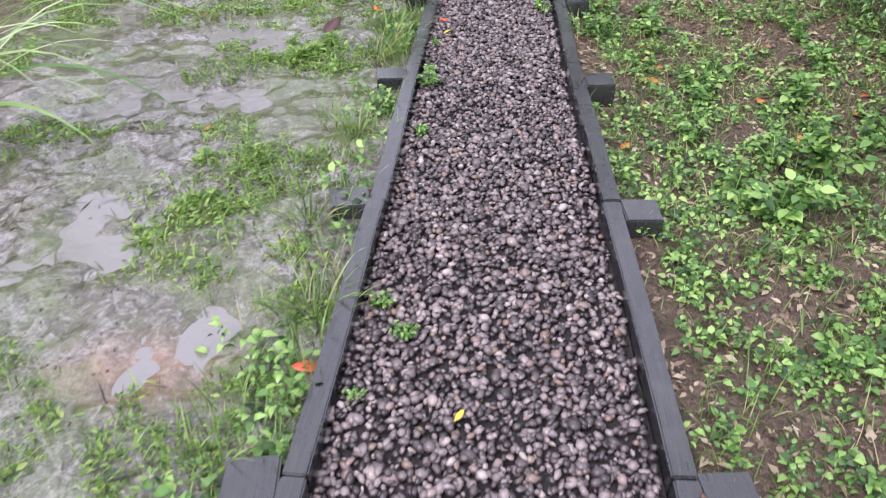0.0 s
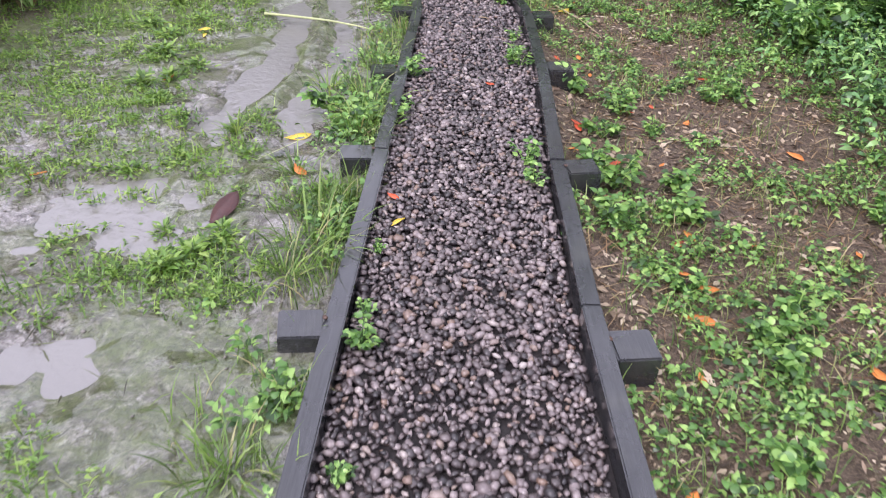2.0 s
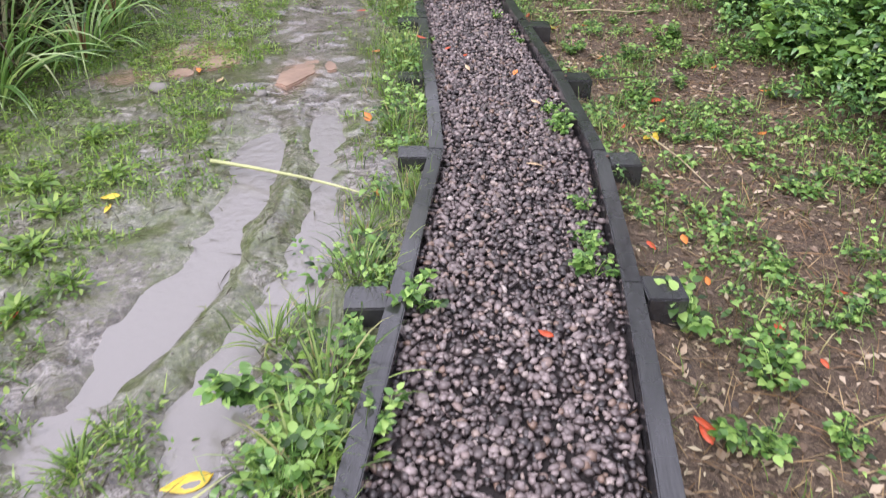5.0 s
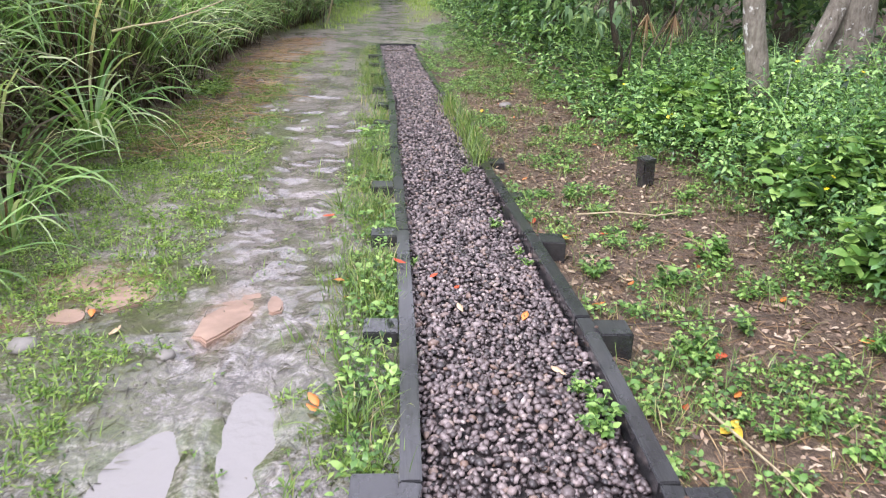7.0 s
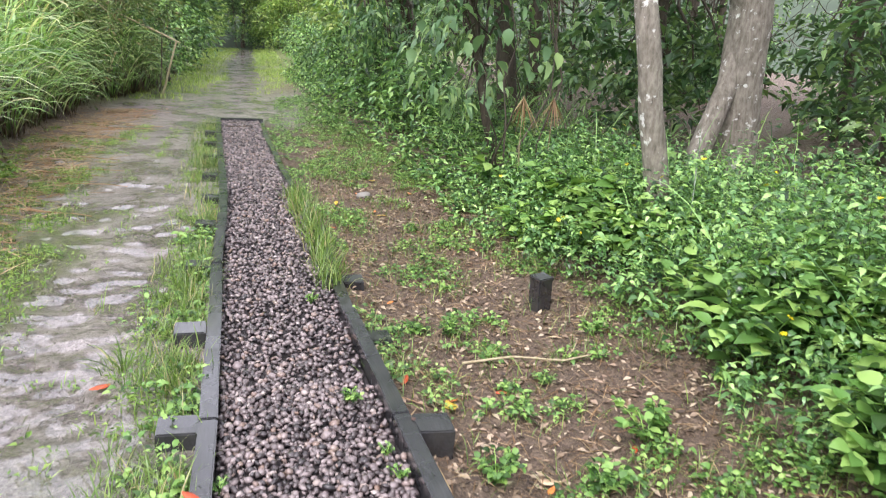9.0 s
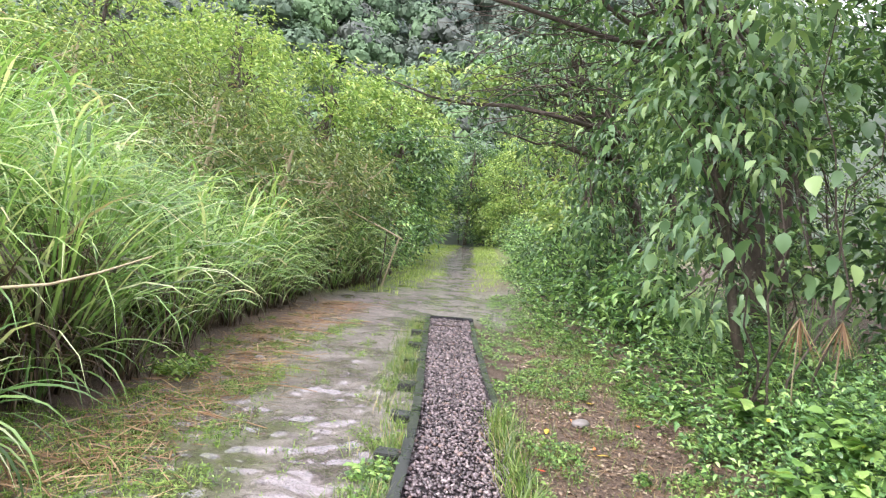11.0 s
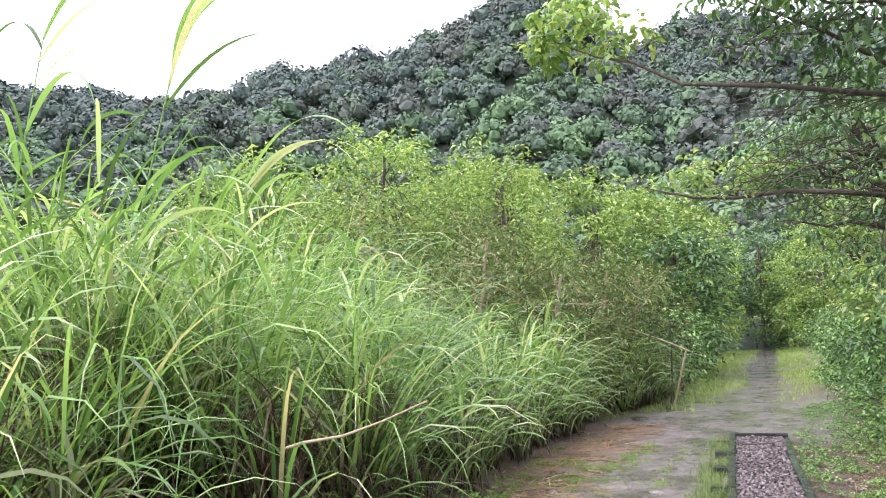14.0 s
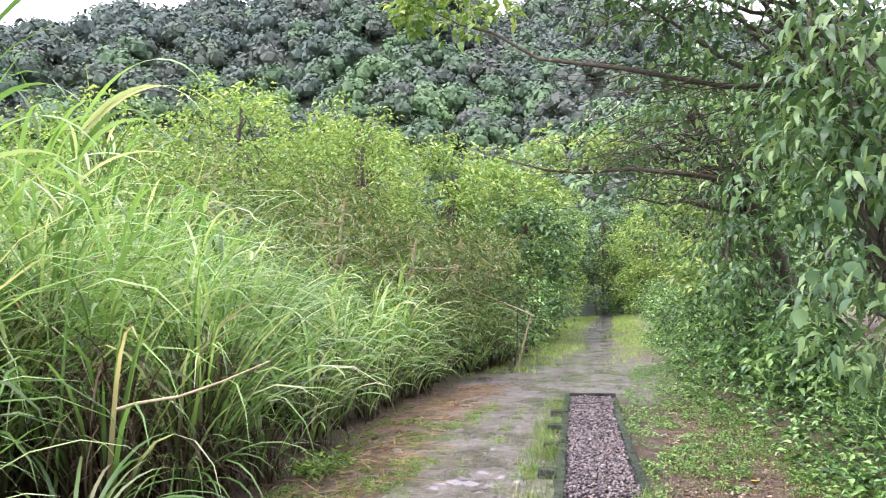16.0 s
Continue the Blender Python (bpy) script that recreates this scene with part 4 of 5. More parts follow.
                       (-0.24, 4.23, 0.17, 1), (-0.30, 4.05, 0.13, 1), (-0.2, 4.68, 0.12, 0), (-0.22, 4.55, 0.13, 1), (-0.06, 5.57, 0.16, 1), (-0.12, 5.42, 0.13, 0), (-0.7, 5.31, 0.07, 0), (-1.09, 4.86, 0.09, 0), (-0.6, 5.03, 0.08, 0), (-1.0, 5.39, 0.10, 0), (-1.28, 5.79, 0.13, 0), (-1.15, 5.6, 0.11, 0),
                       (-0.83, 4.41, 0.09, 0), (-0.35, 4.84, 0.10, 1), (-0.69, 5.28, 0.09, 1), (-1.16, 5.92, 0.13, 0), (-1.28, 6.3, 0.14, 0), (-1.05, 6.1, 0.1, 0), (-0.05, 5.36, 0.15, 0), (-0.09, 5.25, 0.16, 1), (-0.27, 5.82, 0.12, 1), (-1.32, 6.59, 0.13, 0), (-1.5, 6.8, 0.14, 0), (-1.2, 6.9, 0.11, 0),
                       (0.0, 6.15, 0.14, 1), (-1.45, 7.3, 0.12, 0), (-0.02, 6.5, 0.12, 1), (0.06, 7.5, 0.11, 1), (-0.02, 8.6, 0.10, 1), (-0.28, 9.9, 0.11, 1)]:
    mud_clump(x0, y0, s0, g0)


# ---- fallen leaves ----
def fallen_leaf(x, y, L, mat, label, z=None):
    bm = bmesh.new()
    nseg, rows = 7, []
    wid, curl, fold = random.uniform(0.32, 0.46), random.uniform(-0.3, 0.5), random.uniform(0.05, 0.3)
    for k in range(nseg + 1):
        s = k / nseg
        w = L * wid * math.sin(math.pi * min(1, s ** 0.8)) * 0.5 + 0.0008
        zc = curl * L * (s - 0.5) ** 2 + 0.003
        rows.append([bm.verts.new((L * (s - 0.5), g * w, zc + abs(g) * w * fold + random.uniform(0, 0.002))) for g in (-1, 0, 1)])
    for r0, r1 in zip(rows[:-1], rows[1:]):
        for g in (0, 1):
            bm.faces.new((r0[g], r1[g], r1[g + 1], r0[g + 1]))
    top = bm.faces[:]
    ext = bmesh.ops.extrude_face_region(bm, geom=top)
    bmesh.ops.translate(bm, vec=(0, 0, -0.0012), verts=[e for e in ext["geom"] if isinstance(e, bmesh.types.BMVert)])
    V, F = from_bm(bm)
    leaf = tagged(part("fallen_leaf", V, F, mat), label, "leaf", "fallen leaves")
    if z is None:
        inside = xl(y) < x < xr(y) and y < 18.6
        z = float(gravel_z(np.array(x), np.array(y))) + 0.014 if inside else float(ground_z(np.array(x), np.array(y))) + 0.012
    leaf.matrix_world = pose(x, y, z, random.uniform(-12, 12), random.uniform(-12, 12), random.uniform(0, 360))
    return leaf


R_, O_, Y_, T_ = (RED, "bright red dead leaf lying on the ground"), (ORANGE, "orange dead leaf lying on damp soil"), (YELLOW, "yellow dead leaf lying on the ground"), (TAN, "pale tan dead leaf lying on the ground")
FALLEN = [(1.30, 4.42, 0.10, R_), (1.36, 4.46, 0.10, O_), (1.18, 5.08, 0.09, R_), (1.50, 5.98, 0.08, R_), (1.51, 6.5, 0.10, T_), (1.71, 3.6, 0.10, O_), (1.31, 4.1, 0.10, O_), (1.20, 3.9, 0.13, O_), (1.60, 4.36, 0.08, R_),
          (2.17, 5.19, 0.1, O_), (2.48, 4.77, 0.1, T_), (1.93, 4.34, 0.08, T_), (2.02, 4.01, 0.12, T_), (1.76, 3.21, 0.11, O_), (1.08, 5.48, 0.09, R_), (-1.16, 5.88, 0.07, R_), (-1.14, 6.72, 0.09, Y_), (-0.39, 5.25, 0.14, Y_),
          (0.10, 4.40, 0.07, Y_), (0.08, 4.60, 0.06, R_), (0.63, 5.80, 0.06, R_), (0.73, 7.05, 0.09, T_), (0.45, 8.38, 0.07, T_), (1.45, 7.6, 0.11, Y_), (1.58, 8.16, 0.10, R_), (1.32, 6.57, 0.07, O_), (1.15, 6.47, 0.06, R_), (1.50, 6.0, 0.07, R_),
          (1.08, 5.5, 0.08, R_), (1.41, 5.7, 0.09, R_), (-0.11, 7.64, 0.08, O_), (0.0, 6.81, 0.08, O_), (-0.06, 8.49, 0.08, O_), (-0.09, 5.69, 0.09, T_), (-0.10, 7.57, 0.08, O_), (0.0, 8.56, 0.08, O_), (-0.13, 8.69, 0.09, O_), (1.55, 7.85, 0.07, O_),
          (1.43, 7.62, 0.14, Y_), (1.49, 8.02, 0.06, T_), (1.39, 8.92, 0.06, O_), (1.14, 9.55, 0.12, Y_), (1.24, 13.1, 0.10, Y_), (0.86, 13.6, 0.12, Y_), (-0.33, 9.69, 0.10, R_), (0.74, 8.3, 0.07, O_), (0.82, 7.84, 0.08, T_), (0.33, 8.72, 0.06, R_), (0.44, 8.58, 0.05, R_),
          (0.96, 9.74, 0.09, R_), (1.16, 9.62, 0.09, O_), (1.42, 9.7, 0.07, R_), (1.4, 8.97, 0.09, T_), (1.83, 9.15, 0.07, R_), (-0.34, 4.85, 0.11, O_), (-1.12, 6.63, 0.07, Y_), (-1.45, 4.79, 0.08, O_), (-1.09, 3.3, 0.06, O_), (0.88, 3.1, 0.08, O_),
          (-0.42, 1.72, 0.11, R_), (0.03, 1.5, 0.05, Y_), (1.27, 2.2, 0.11, T_), (1.1, 3.6, 0.07, O_), (1.25, 4.2, 0.08, O_), (-1.02, 8.12, 0.09, T_), (-1.2, 8.3, 0.08, O_), (-0.8, 5.8, 0.07, (LIME, "pale green leaf floating at the puddle")), (1.3, 14.6, 0.1, Y_), (0.9, 16.0, 0.1, T_)]
for x0, y0, L0, (mt, lb) in FALLEN:
    fallen_leaf(x0, y0, L0, mt, lb)
fallen_leaf(0.155, 8.757, 0.08, RED, "red dead leaf lying on the black timber", TOP + 0.008)
fallen_leaf(-0.60, 4.47, 0.22, MAROON, "large dark maroon dead leaf on wet mud")
for k in range(46):
    y0 = random.uniform(2, 17)
    x0 = random.uniform(xr(y0) + 0.12, bank_edge(y0))
    mt, lb = random.choice([R_, O_, T_, O_, (MAROON, "dark brown dead leaf lying on damp soil")])
    fallen_leaf(x0, y0, random.uniform(0.04, 0.085), mt, lb)


def stalk(name, pts, r0, r1, mat, label, category):
    V, F = tube(pts, np.linspace(r0, r1, len(pts)), 7)
    return tagged(part(name, V, F, mat), label, category)


gz1 = lambda x, y: float(ground_z(np.array(x), np.array(y)))
stalk("leaf_stalk", [(-0.80, 7.07, gz1(-0.8, 7.07) + 0.025), (-0.6, 6.99, 0.05), (-0.35, 6.88, 0.062), (-0.15, 6.80, 0.055), (-0.02, 6.75, 0.04)], 0.010, 0.004, LIME, "long pale green leaf stalk lying across the ruts", "stalk")
V, F = blades(np.array([[-0.55, 4.96, 0.022]]), np.array([0.82]), np.array([0.42]), np.array([0.036]), np.array([0.03]), np.array([0.02]), 7)
tagged(part("strap_leaf", V, F, LIME), "long pale green strap leaf lying on mud", "leaf")
stalk("twig", [(1.28, 9.95, -0.03), (1.55, 9.99, -0.02), (1.8, 9.93, -0.02), (2.05, 9.98, 0.0)], 0.007, 0.004, DRY_STEM, "thin pale twig lying on the soil", "twig")
stalk("twig", [(1.38, 7.7, -0.04), (1.5, 7.3, -0.03), (1.56, 7.0, -0.03)], 0.006, 0.003, DRY_STEM, "thin dry twig lying on the soil", "twig")
stalk("twig", [(1.1, 8.3, 0.0), (1.6, 8.35, 0.02), (2.1, 8.4, 0.04)], 0.004, 0.002, DARK_BARK, "thin dark twig lying on the soil", "twig")
stalk("twig", [(-0.52, 17.95, 0.07), (-0.35, 17.9, 0.08), (-0.15, 18.02, 0.08)], 0.012, 0.006, DARK_BARK, "dark twig lying across the gravel", "twig")
stalk("twig", [(-0.5, 18.35, 0.07), (-0.35, 18.4, 0.08), (-0.2, 18.55, 0.08)], 0.012, 0.006, DARK_BARK, "dark twig lying across the gravel", "twig")
for k in range(16):
    y0 = random.uniform(12.5, 18)
    x0 = float(grass_edge(y0)) + random.uniform(0.3, 0.9)
    a = random.uniform(-0.5, 0.5)
    L0 = random.uniform(0.3, 0.7)
    stalk("dry_stalk", [(x0 + math.cos(a) * L0 * s, y0 + math.sin(a) * L0 * s, gz1(x0 + math.cos(a) * L0 * s, y0 + math.sin(a) * L0 * s) + 0.015) for s in (0, 0.35, 0.7, 1)], 0.006, 0.003, STRAW, "dry tan cane lying at the track's edge", "stalk")


# flat terracotta slabs sunk in the mud
TERRA = plain("terracotta_clay", (0.33, 0.225, 0.17), 0.4, 0.4, 12, 0.8)


def slab(x, y, rx, ry, turn_deg):
    bm = bmesh.new()
    ring = []
    for k in range(15):
        a = k * 2 * math.pi / 15
        w = random.uniform(0.84, 1.1)
        ring.append(bm.verts.new((math.cos(a) * rx * w, math.sin(a) * ry * w, 0)))
    f = bm.faces.new(ring)
    ext = bmesh.ops.extrude_face_region(bm, geom=[f])
    up = [e for e in ext["geom"] if isinstance(e, bmesh.types.BMVert)]
    bmesh.ops.translate(bm, vec=(0, 0, 0.03), verts=up)
    bmesh.ops.bevel(bm, geom=[e for e in bm.edges if e.calc_length() < 0.3 and all(v in up for v in e.verts)], offset=0.008, segments=2, affect="EDGES")
    bmesh.ops.recalc_face_normals(bm, faces=bm.faces)
    V, F = from_bm(bm)
    a = np.linspace(0, 6.0, 9)
    spots = ground_z(x + 0.6 * rx * np.cos(a), y + 0.6 * ry * np.sin(a))
    top = float(np.percentile(spots, 80))
    o = tagged(part("clay_slab", V, F, TERRA, None, "", False), "flat wet terracotta-coloured slab sunk in the mud", "slab", "terracotta slabs")
    o.matrix_world = pose(x, y, top - 0.024, random.uniform(-3, 3), random.uniform(-3, 3), turn_deg)


slab(-0.60, 8.32, 0.11, 0.27, -12)
slab(-0.41, 8.42, 0.045, 0.09, 10)
slab(-1.12, 8.5, 0.12, 0.2, -30)
slab(-1.38, 8.62, 0.15, 0.12, 20)
slab(-1.30, 8.28, 0.09, 0.08, 0)


# small stones and a short black bollard
def rock(x, y, s, label):
    bm = bmesh.new()
    bmesh.ops.create_icosphere(bm, subdivisions=2, radius=s)
    for v in bm.verts:
        v.co *= 1 + 0.3 * noise.noise(v.co * (1.4 / s) + Vector((x, y, 0)))
        v.co.z *= 0.5
    V, F = from_bm(bm)
    o = tagged(part("rock", V, F, STONEGREY), label, "stone", "loose stones")
    o.matrix_world = pose(x, y, gz1(x, y) + s * 0.15, 0, 0, random.uniform(0, 360))


rock(1.15, 13.9, 0.08, "pale flat stone half sunk in the soil")
rock(-0.75, 7.95, 0.04, "small pale stone on wet mud")
rock(-1.35, 8.0, 0.06, "small grey stone on wet mud")
rock(-1.9, 14.8, 0.05, "small grey stone on the track")

bollard = tagged(new("bollard"), "short black square timber stump in front of shrubs", "bollard")
p = new("post", post_mesh("post", 0.10, 0.10, -0.35, 0.0))
p.parent = bollard
p.matrix_local = pose(0, 0, 0.21, 0, 0, 0)
c = new("cap", post_mesh("cap", 0.108, 0.108, 0.0, 0.025))
c.parent = bollard
c.matrix_local = pose(0, 0, 0.20, 0, 0, 0)
# leaf crumbs on the soil
x, y = spread(64000, 0.6, 3.0, 0.5, 19, lambda x, y: outside_r(x, y) * (x < bank_edge(y) + 0.2) * (0.4 + 0.6 * vnoise(x, y, 0.25, 2)))
n = len(x)
L = rng.uniform(0.012, 0.055, n)
CRUMB = foliage("leaf_crumbs", [(0, (0.045, 0.03, 0.022)), (0.3, (0.14, 0.09, 0.062)), (0.65, (0.38, 0.27, 0.19)), (1, (0.60, 0.49, 0.37))], 0.05, 0.6)
V, F = leaves(on_ground(x, y, 0.006), rng.uniform(0, 6.28, n), rng.normal(0, 0.25, n), L, L * rng.uniform(0.25, 0.6, n), 0.15, 0.1)
tagged(part("leaf_litter", V, F, CRUMB), "brown crumbled leaf litter over damp soil", "litter", kind="stuff")
# flattened dark plant debris on the mud
x, y = spread(11000, -2.4, 0.2, 0.5, 17, lambda x, y: outside_l(x, y) * (0.1 + 0.9 * smooth(0.42, 0.6, vnoise(x, y, 0.4, 18))) * (ground_z(x, y) > -0.014) * np.where(y > 12, 0.45, 1))
n = len(x)
V, F = blades(on_ground(x, y, 0.004), rng.uniform(0, 6.28, n), rng.uniform(0.025, 0.11, n), rng.uniform(0.003, 0.008, n), rng.uniform(-0.05, 0.35, n), rng.uniform(0, 0.7, n), 4)
SODDEN = foliage("sodden_grass", [(0, (0.03, 0.025, 0.016)), (0.5, (0.085, 0.08, 0.04)), (1, (0.17, 0.19, 0.08))], 0.1, 0.4)
tagged(part("sodden_grass", V, F, SODDEN), "dark sodden grass flattened into the mud", "litter", kind="stuff")
# clods and twigs on the mud
x, y = spread(6000, -2.4, 0.2, 0.5, 18, lambda x, y: outside_l(x, y) * (0.15 + 0.85 * smooth(0.45, 0.6, vnoise(x, y, 0.3, 15))) * (ground_z(x, y) > -0.012))
n = len(x)
R = turn(n)
S = np.stack(SHAPES)[rng.integers(0, len(SHAPES), n)] * rng.uniform(0.003, 0.011, n)[:, None, None]
V = np.einsum("nij,nkj->nki", R, S) + on_ground(x, y, 0.001)[:, None]
CLOD = plain("mud_clods", (0.17, 0.155, 0.135), 0.45, 0.4, 90)
tagged(part("mud_clods", V.reshape(-1, 3), ((np.arange(n) * 12)[:, None, None] + ICO_F[None]).reshape(-1, 3), CLOD), "small wet clods scattered over the mud", "clods", kind="stuff")
bollard.matrix_world = pose(1.93, 10.70, gz1(1.93, 10.70), 3, -4, 20)

# ---- shrub bank ----
def bank_plants(n, y0, y1, depth, h0, h1, lo, hi, mat, name, label, lpp, oval=False):
    y = rng.uniform(y0, y1, n)
    d = rng.random(n) ** 0.8 * depth
    x = bank_edge(y) + d + rng.normal(0, 0.12, n) - 0.05
    h = (h0 + (h1 - h0) * smooth(0, 0.9, d)) * rng.uniform(0.6, 1.15, n) * (0.55 + 0.85 * vnoise(x, y, 0.7, 40))
    base = on_ground(x, y)
    lean = rng.normal(0, 0.16, (n, 2)) - np.stack([0.16 * np.exp(-d / 0.5), np.zeros(n)], -1)
    s = rng.uniform(0.15, 1.0, (n, lpp)) ** 0.7
    P = base[:, None] + np.stack([lean[:, :1] * s * h[:, None], lean[:, 1:] * s * h[:, None], s * h[:, None]], -1)
    P += rng.normal(0, 0.045, P.shape)
    P = P.reshape(-1, 3)
    m = len(P)
    L = rng.uniform(lo, hi, m)
    V, F = leaves(P, rng.uniform(0, 6.28, m), rng.uniform(-0.5, 0.6, m), L, L * rng.uniform(0.34, 0.52, m), oval=oval)
    return tagged(part(name, V, F, mat), label, "shrub", kind="stuff"), base, h, lean


_, base, h, lean = bank_plants(2800, 0.5, 13.2, 2.0, 0.26, 0.78, 0.03, 0.072, SHRUB, "bank_shrubs", "dense leafy green shrubs with small pointed leaves", 30, True)
n = len(base)
V, F = blades(base[::2], rng.uniform(0, 6.28, len(base[::2])), h[::2] * 0.95, np.full(len(base[::2]), 0.007), np.full(len(base[::2]), 1.45), rng.uniform(0, 0.3, len(base[::2])), 4)
tagged(part("bank_stems", V, F, HERB), "thin green stems inside the shrub bank", "shrub", kind="stuff")
bank_plants(1500, 11.5, 30.0, 2.0, 0.22, 0.6, 0.05, 0.11, SHRUB, "far_bank_shrubs", "low green shrubs along the wood's edge", 14)
x, y = rng.uniform(2.2, 5.2, 2400), rng.uniform(3, 24, 2400)
keep = x > bank_edge(y) + 0.3
x, y = x[keep], y[keep]
n = len(x)
V, F = blades(on_ground(x, y), rng.uniform(0, 6.28, n), rng.uniform(0.5, 1.2, n), rng.uniform(0.008, 0.016, n), rng.uniform(1.0, 1.5, n), rng.uniform(0.8, 2.2, n), 7)
tagged(part("bank_grass", V, F, SHRUB), "long arching grass among the shrubs under the trees", "grass", kind="stuff")
# taller leafy weeds along the front of the bank
for k in range(44):
    y0 = random.uniform(6.2, 13.5)
    x0 = float(bank_edge(y0)) + random.uniform(0.0, 0.85)
    p = weed_plant(x0, y0, gz1(x0, y0), random.uniform(0.26, 0.46) + 0.25 * min(1.0, max(0.0, x0 - float(bank_edge(y0)))), 42)
    tagged(p, "bushy fresh green weed in front of the shrub bank", "weed", "weeds of the bank")
# yellow blossoms
bm = bmesh.new()
for k in range(7):
    a = k * 2 * math.pi / 7
    vs = [bm.verts.new(c) for c in ((0, 0, 0), (math.cos(a - 0.35) * 0.012, math.sin(a - 0.35) * 0.012, 0.003), (math.cos(a) * 0.019, math.sin(a) * 0.019, 0.002), (math.cos(a + 0.35) * 0.012, math.sin(a + 0.35) * 0.012, 0.003))]
    bm.faces.new(vs)
FV_, FF_ = from_bm(bm)
FLOWER_MESH = mesh("blossom", FV_, FF_, FLOWER)
for k in range(34):
    y0 = random.uniform(7.0, 13.0)
    x0 = float(bank_edge(y0)) + random.uniform(0.05, 1.3)
    fl = new("blossom", FLOWER_MESH)
    hz = gz1(x0, y0) + (0.30 + 0.42 * float(smooth(0, 0.9, x0 - float(bank_edge(y0))))) * random.uniform(0.9, 1.05)
    fl.matrix_world = pose(x0, y0, hz, random.uniform(-40, 40), random.uniform(-40, 40), random.uniform(0, 360))
    st = part("stem", *tube([(0, 0, 0), (0.003, 0, -0.15), (0, 0, -hz + gz1(x0, y0))], [0.002, 0.002, 0.002], 4), HERB, fl)
    tagged(fl, "small yellow daisy blossom above the shrubs", "flower", "yellow blossoms")


# ---- trees ----
def crown(ellipsoids, leaf, per, aspect=0.45, hang=-0.25, spread_c=0.22, hollow=0.45, oval=False):
    tips, P, facing = [], [], []
    for (cx, cy, cz), (rx, ry, rz), nc in ellipsoids:
        u = rng.normal(0, 1, (nc, 3))
        u /= np.linalg.norm(u, axis=1)[:, None]
        rad = rng.uniform(hollow, 1.08, (nc, 1)) ** 0.8
        bulge = 0.82 + 0.3 * rng.random((nc, 1))
        c = np.array([cx, cy, cz]) + u * rad * bulge * np.array([rx, ry, rz])
        tips.append(c)
        v = rng.normal(0, 1, (nc, per, 3))
        v[..., 2] += 0.35
        v /= np.linalg.norm(v, axis=2)[..., None]
        puff = spread_c * rng.uniform(0.9, 1.9, (nc, 1, 1))
        q = c[:, None] + v * puff * rng.uniform(0.55, 1.1, (nc, per, 1)) * np.array([1.0, 1.0, 0.7])
        P.append(q.reshape(-1, 3))
        facing.append(np.arctan2(v[..., 1], v[..., 0]).ravel())
    P, facing = np.concatenate(P), np.concatenate(facing)
    m = len(P)
    L = rng.uniform(0.7, 1.3, m) * leaf
    return leaves(P, facing + rng.normal(0, 0.7, m), rng.normal(hang, 0.35, m), L, L * aspect * rng.uniform(0.8, 1.2, m), oval=oval), np.concatenate(tips)


def tree(trunk, radii, ellipsoids, leaf, per, mat, wood, label, name="tree", limbs=26, **kw):
    t = tagged(new(name), label, "tree" if name == "tree" else "shrub", "trees" if name == "tree" else "shrubs")
    (V, F), tips = crown(ellipsoids, leaf, per, **kw)
    part("crown", V, F, mat, t)
    TP = np.array(trunk, float)
    s = np.linspace(0, 1, len(TP))
    ss = np.linspace(0, 1, 14)
    TT = np.stack([np.interp(ss, s, TP[:, k]) for k in range(3)], -1)
    TT[1:-1] += rng.normal(0, 0.012, (12, 3))
    RR = np.interp(ss, np.linspace(0, 1, len(radii)), radii)
    RR[0] *= 1.35
    V, F = tube(TT, RR, 10)
    part("trunk", V, F, wood, t)
    for k in rng.choice(len(tips), min(limbs, len(tips)), replace=False):
        f = rng.uniform(0.4, 1.0)
        st = np.array([np.interp(f, ss, TT[:, c]) for c in range(3)])
        r0 = max(0.008, float(np.interp(f, ss, RR)) * 0.5)
        part("limb", *tube(bent(st, tips[k], 7, -0.08, 0.05), np.linspace(r0, 0.004, 7), 5), wood, t)
    return t


# the two pale trunks at the wood's edge
tree([(3.17, 11.55, -0.05), (2.96, 11.5, 0.9), (2.74, 11.5, 1.85), (2.6, 11.6, 3.2), (2.5, 11.9, 5.5)], [0.10, 0.088, 0.08, 0.07, 0.03], [((2.7, 12.2, 5.2), (1.9, 1.9, 1.5), 90)], 0.13, 26, TREE, PALE_BARK, "slender tree with pale lichen-spotted bark")
t2 = tree([(4.55, 12.9, -0.05), (4.42, 12.85, 1.1), (4.36, 12.8, 2.0), (4.3, 12.9, 4.0), (4.2, 13.2, 6.5)], [0.26, 0.2, 0.19, 0.15, 0.05], [((4.2, 13.2, 5.6), (2.4, 2.2, 1.6), 100)], 0.13, 26, TREE, PALE_BARK, "thick pale-barked tree with a leaning side stem")
V, F = tube(bent((3.85, 12.6, -0.05), (4.38, 12.85, 1.9), 7, 0.0, 0.02), np.linspace(0.12, 0.08, 7), 8)
part("side_stem", V, F, PALE_BARK, t2)
# trees over the track
tree([(3.6, 17.2, -0.05), (3.3, 17.0, 2.0), (2.7, 16.8, 3.8), (2.2, 16.8, 5.2)], [0.16, 0.13, 0.10, 0.04], [((2.2, 16.6, 4.6), (1.9, 2.2, 1.5), 150), ((2.2, 15.0, 2.6), (0.9, 1.3, 1.0), 60), ((0.7, 16.5, 5.2), (1.2, 1.2, 0.7), 45)], 0.14, 26, TREE, DARK_BARK, "leafy tree leaning over the track", limbs=50, oval=True, aspect=0.34, hang=-0.5)
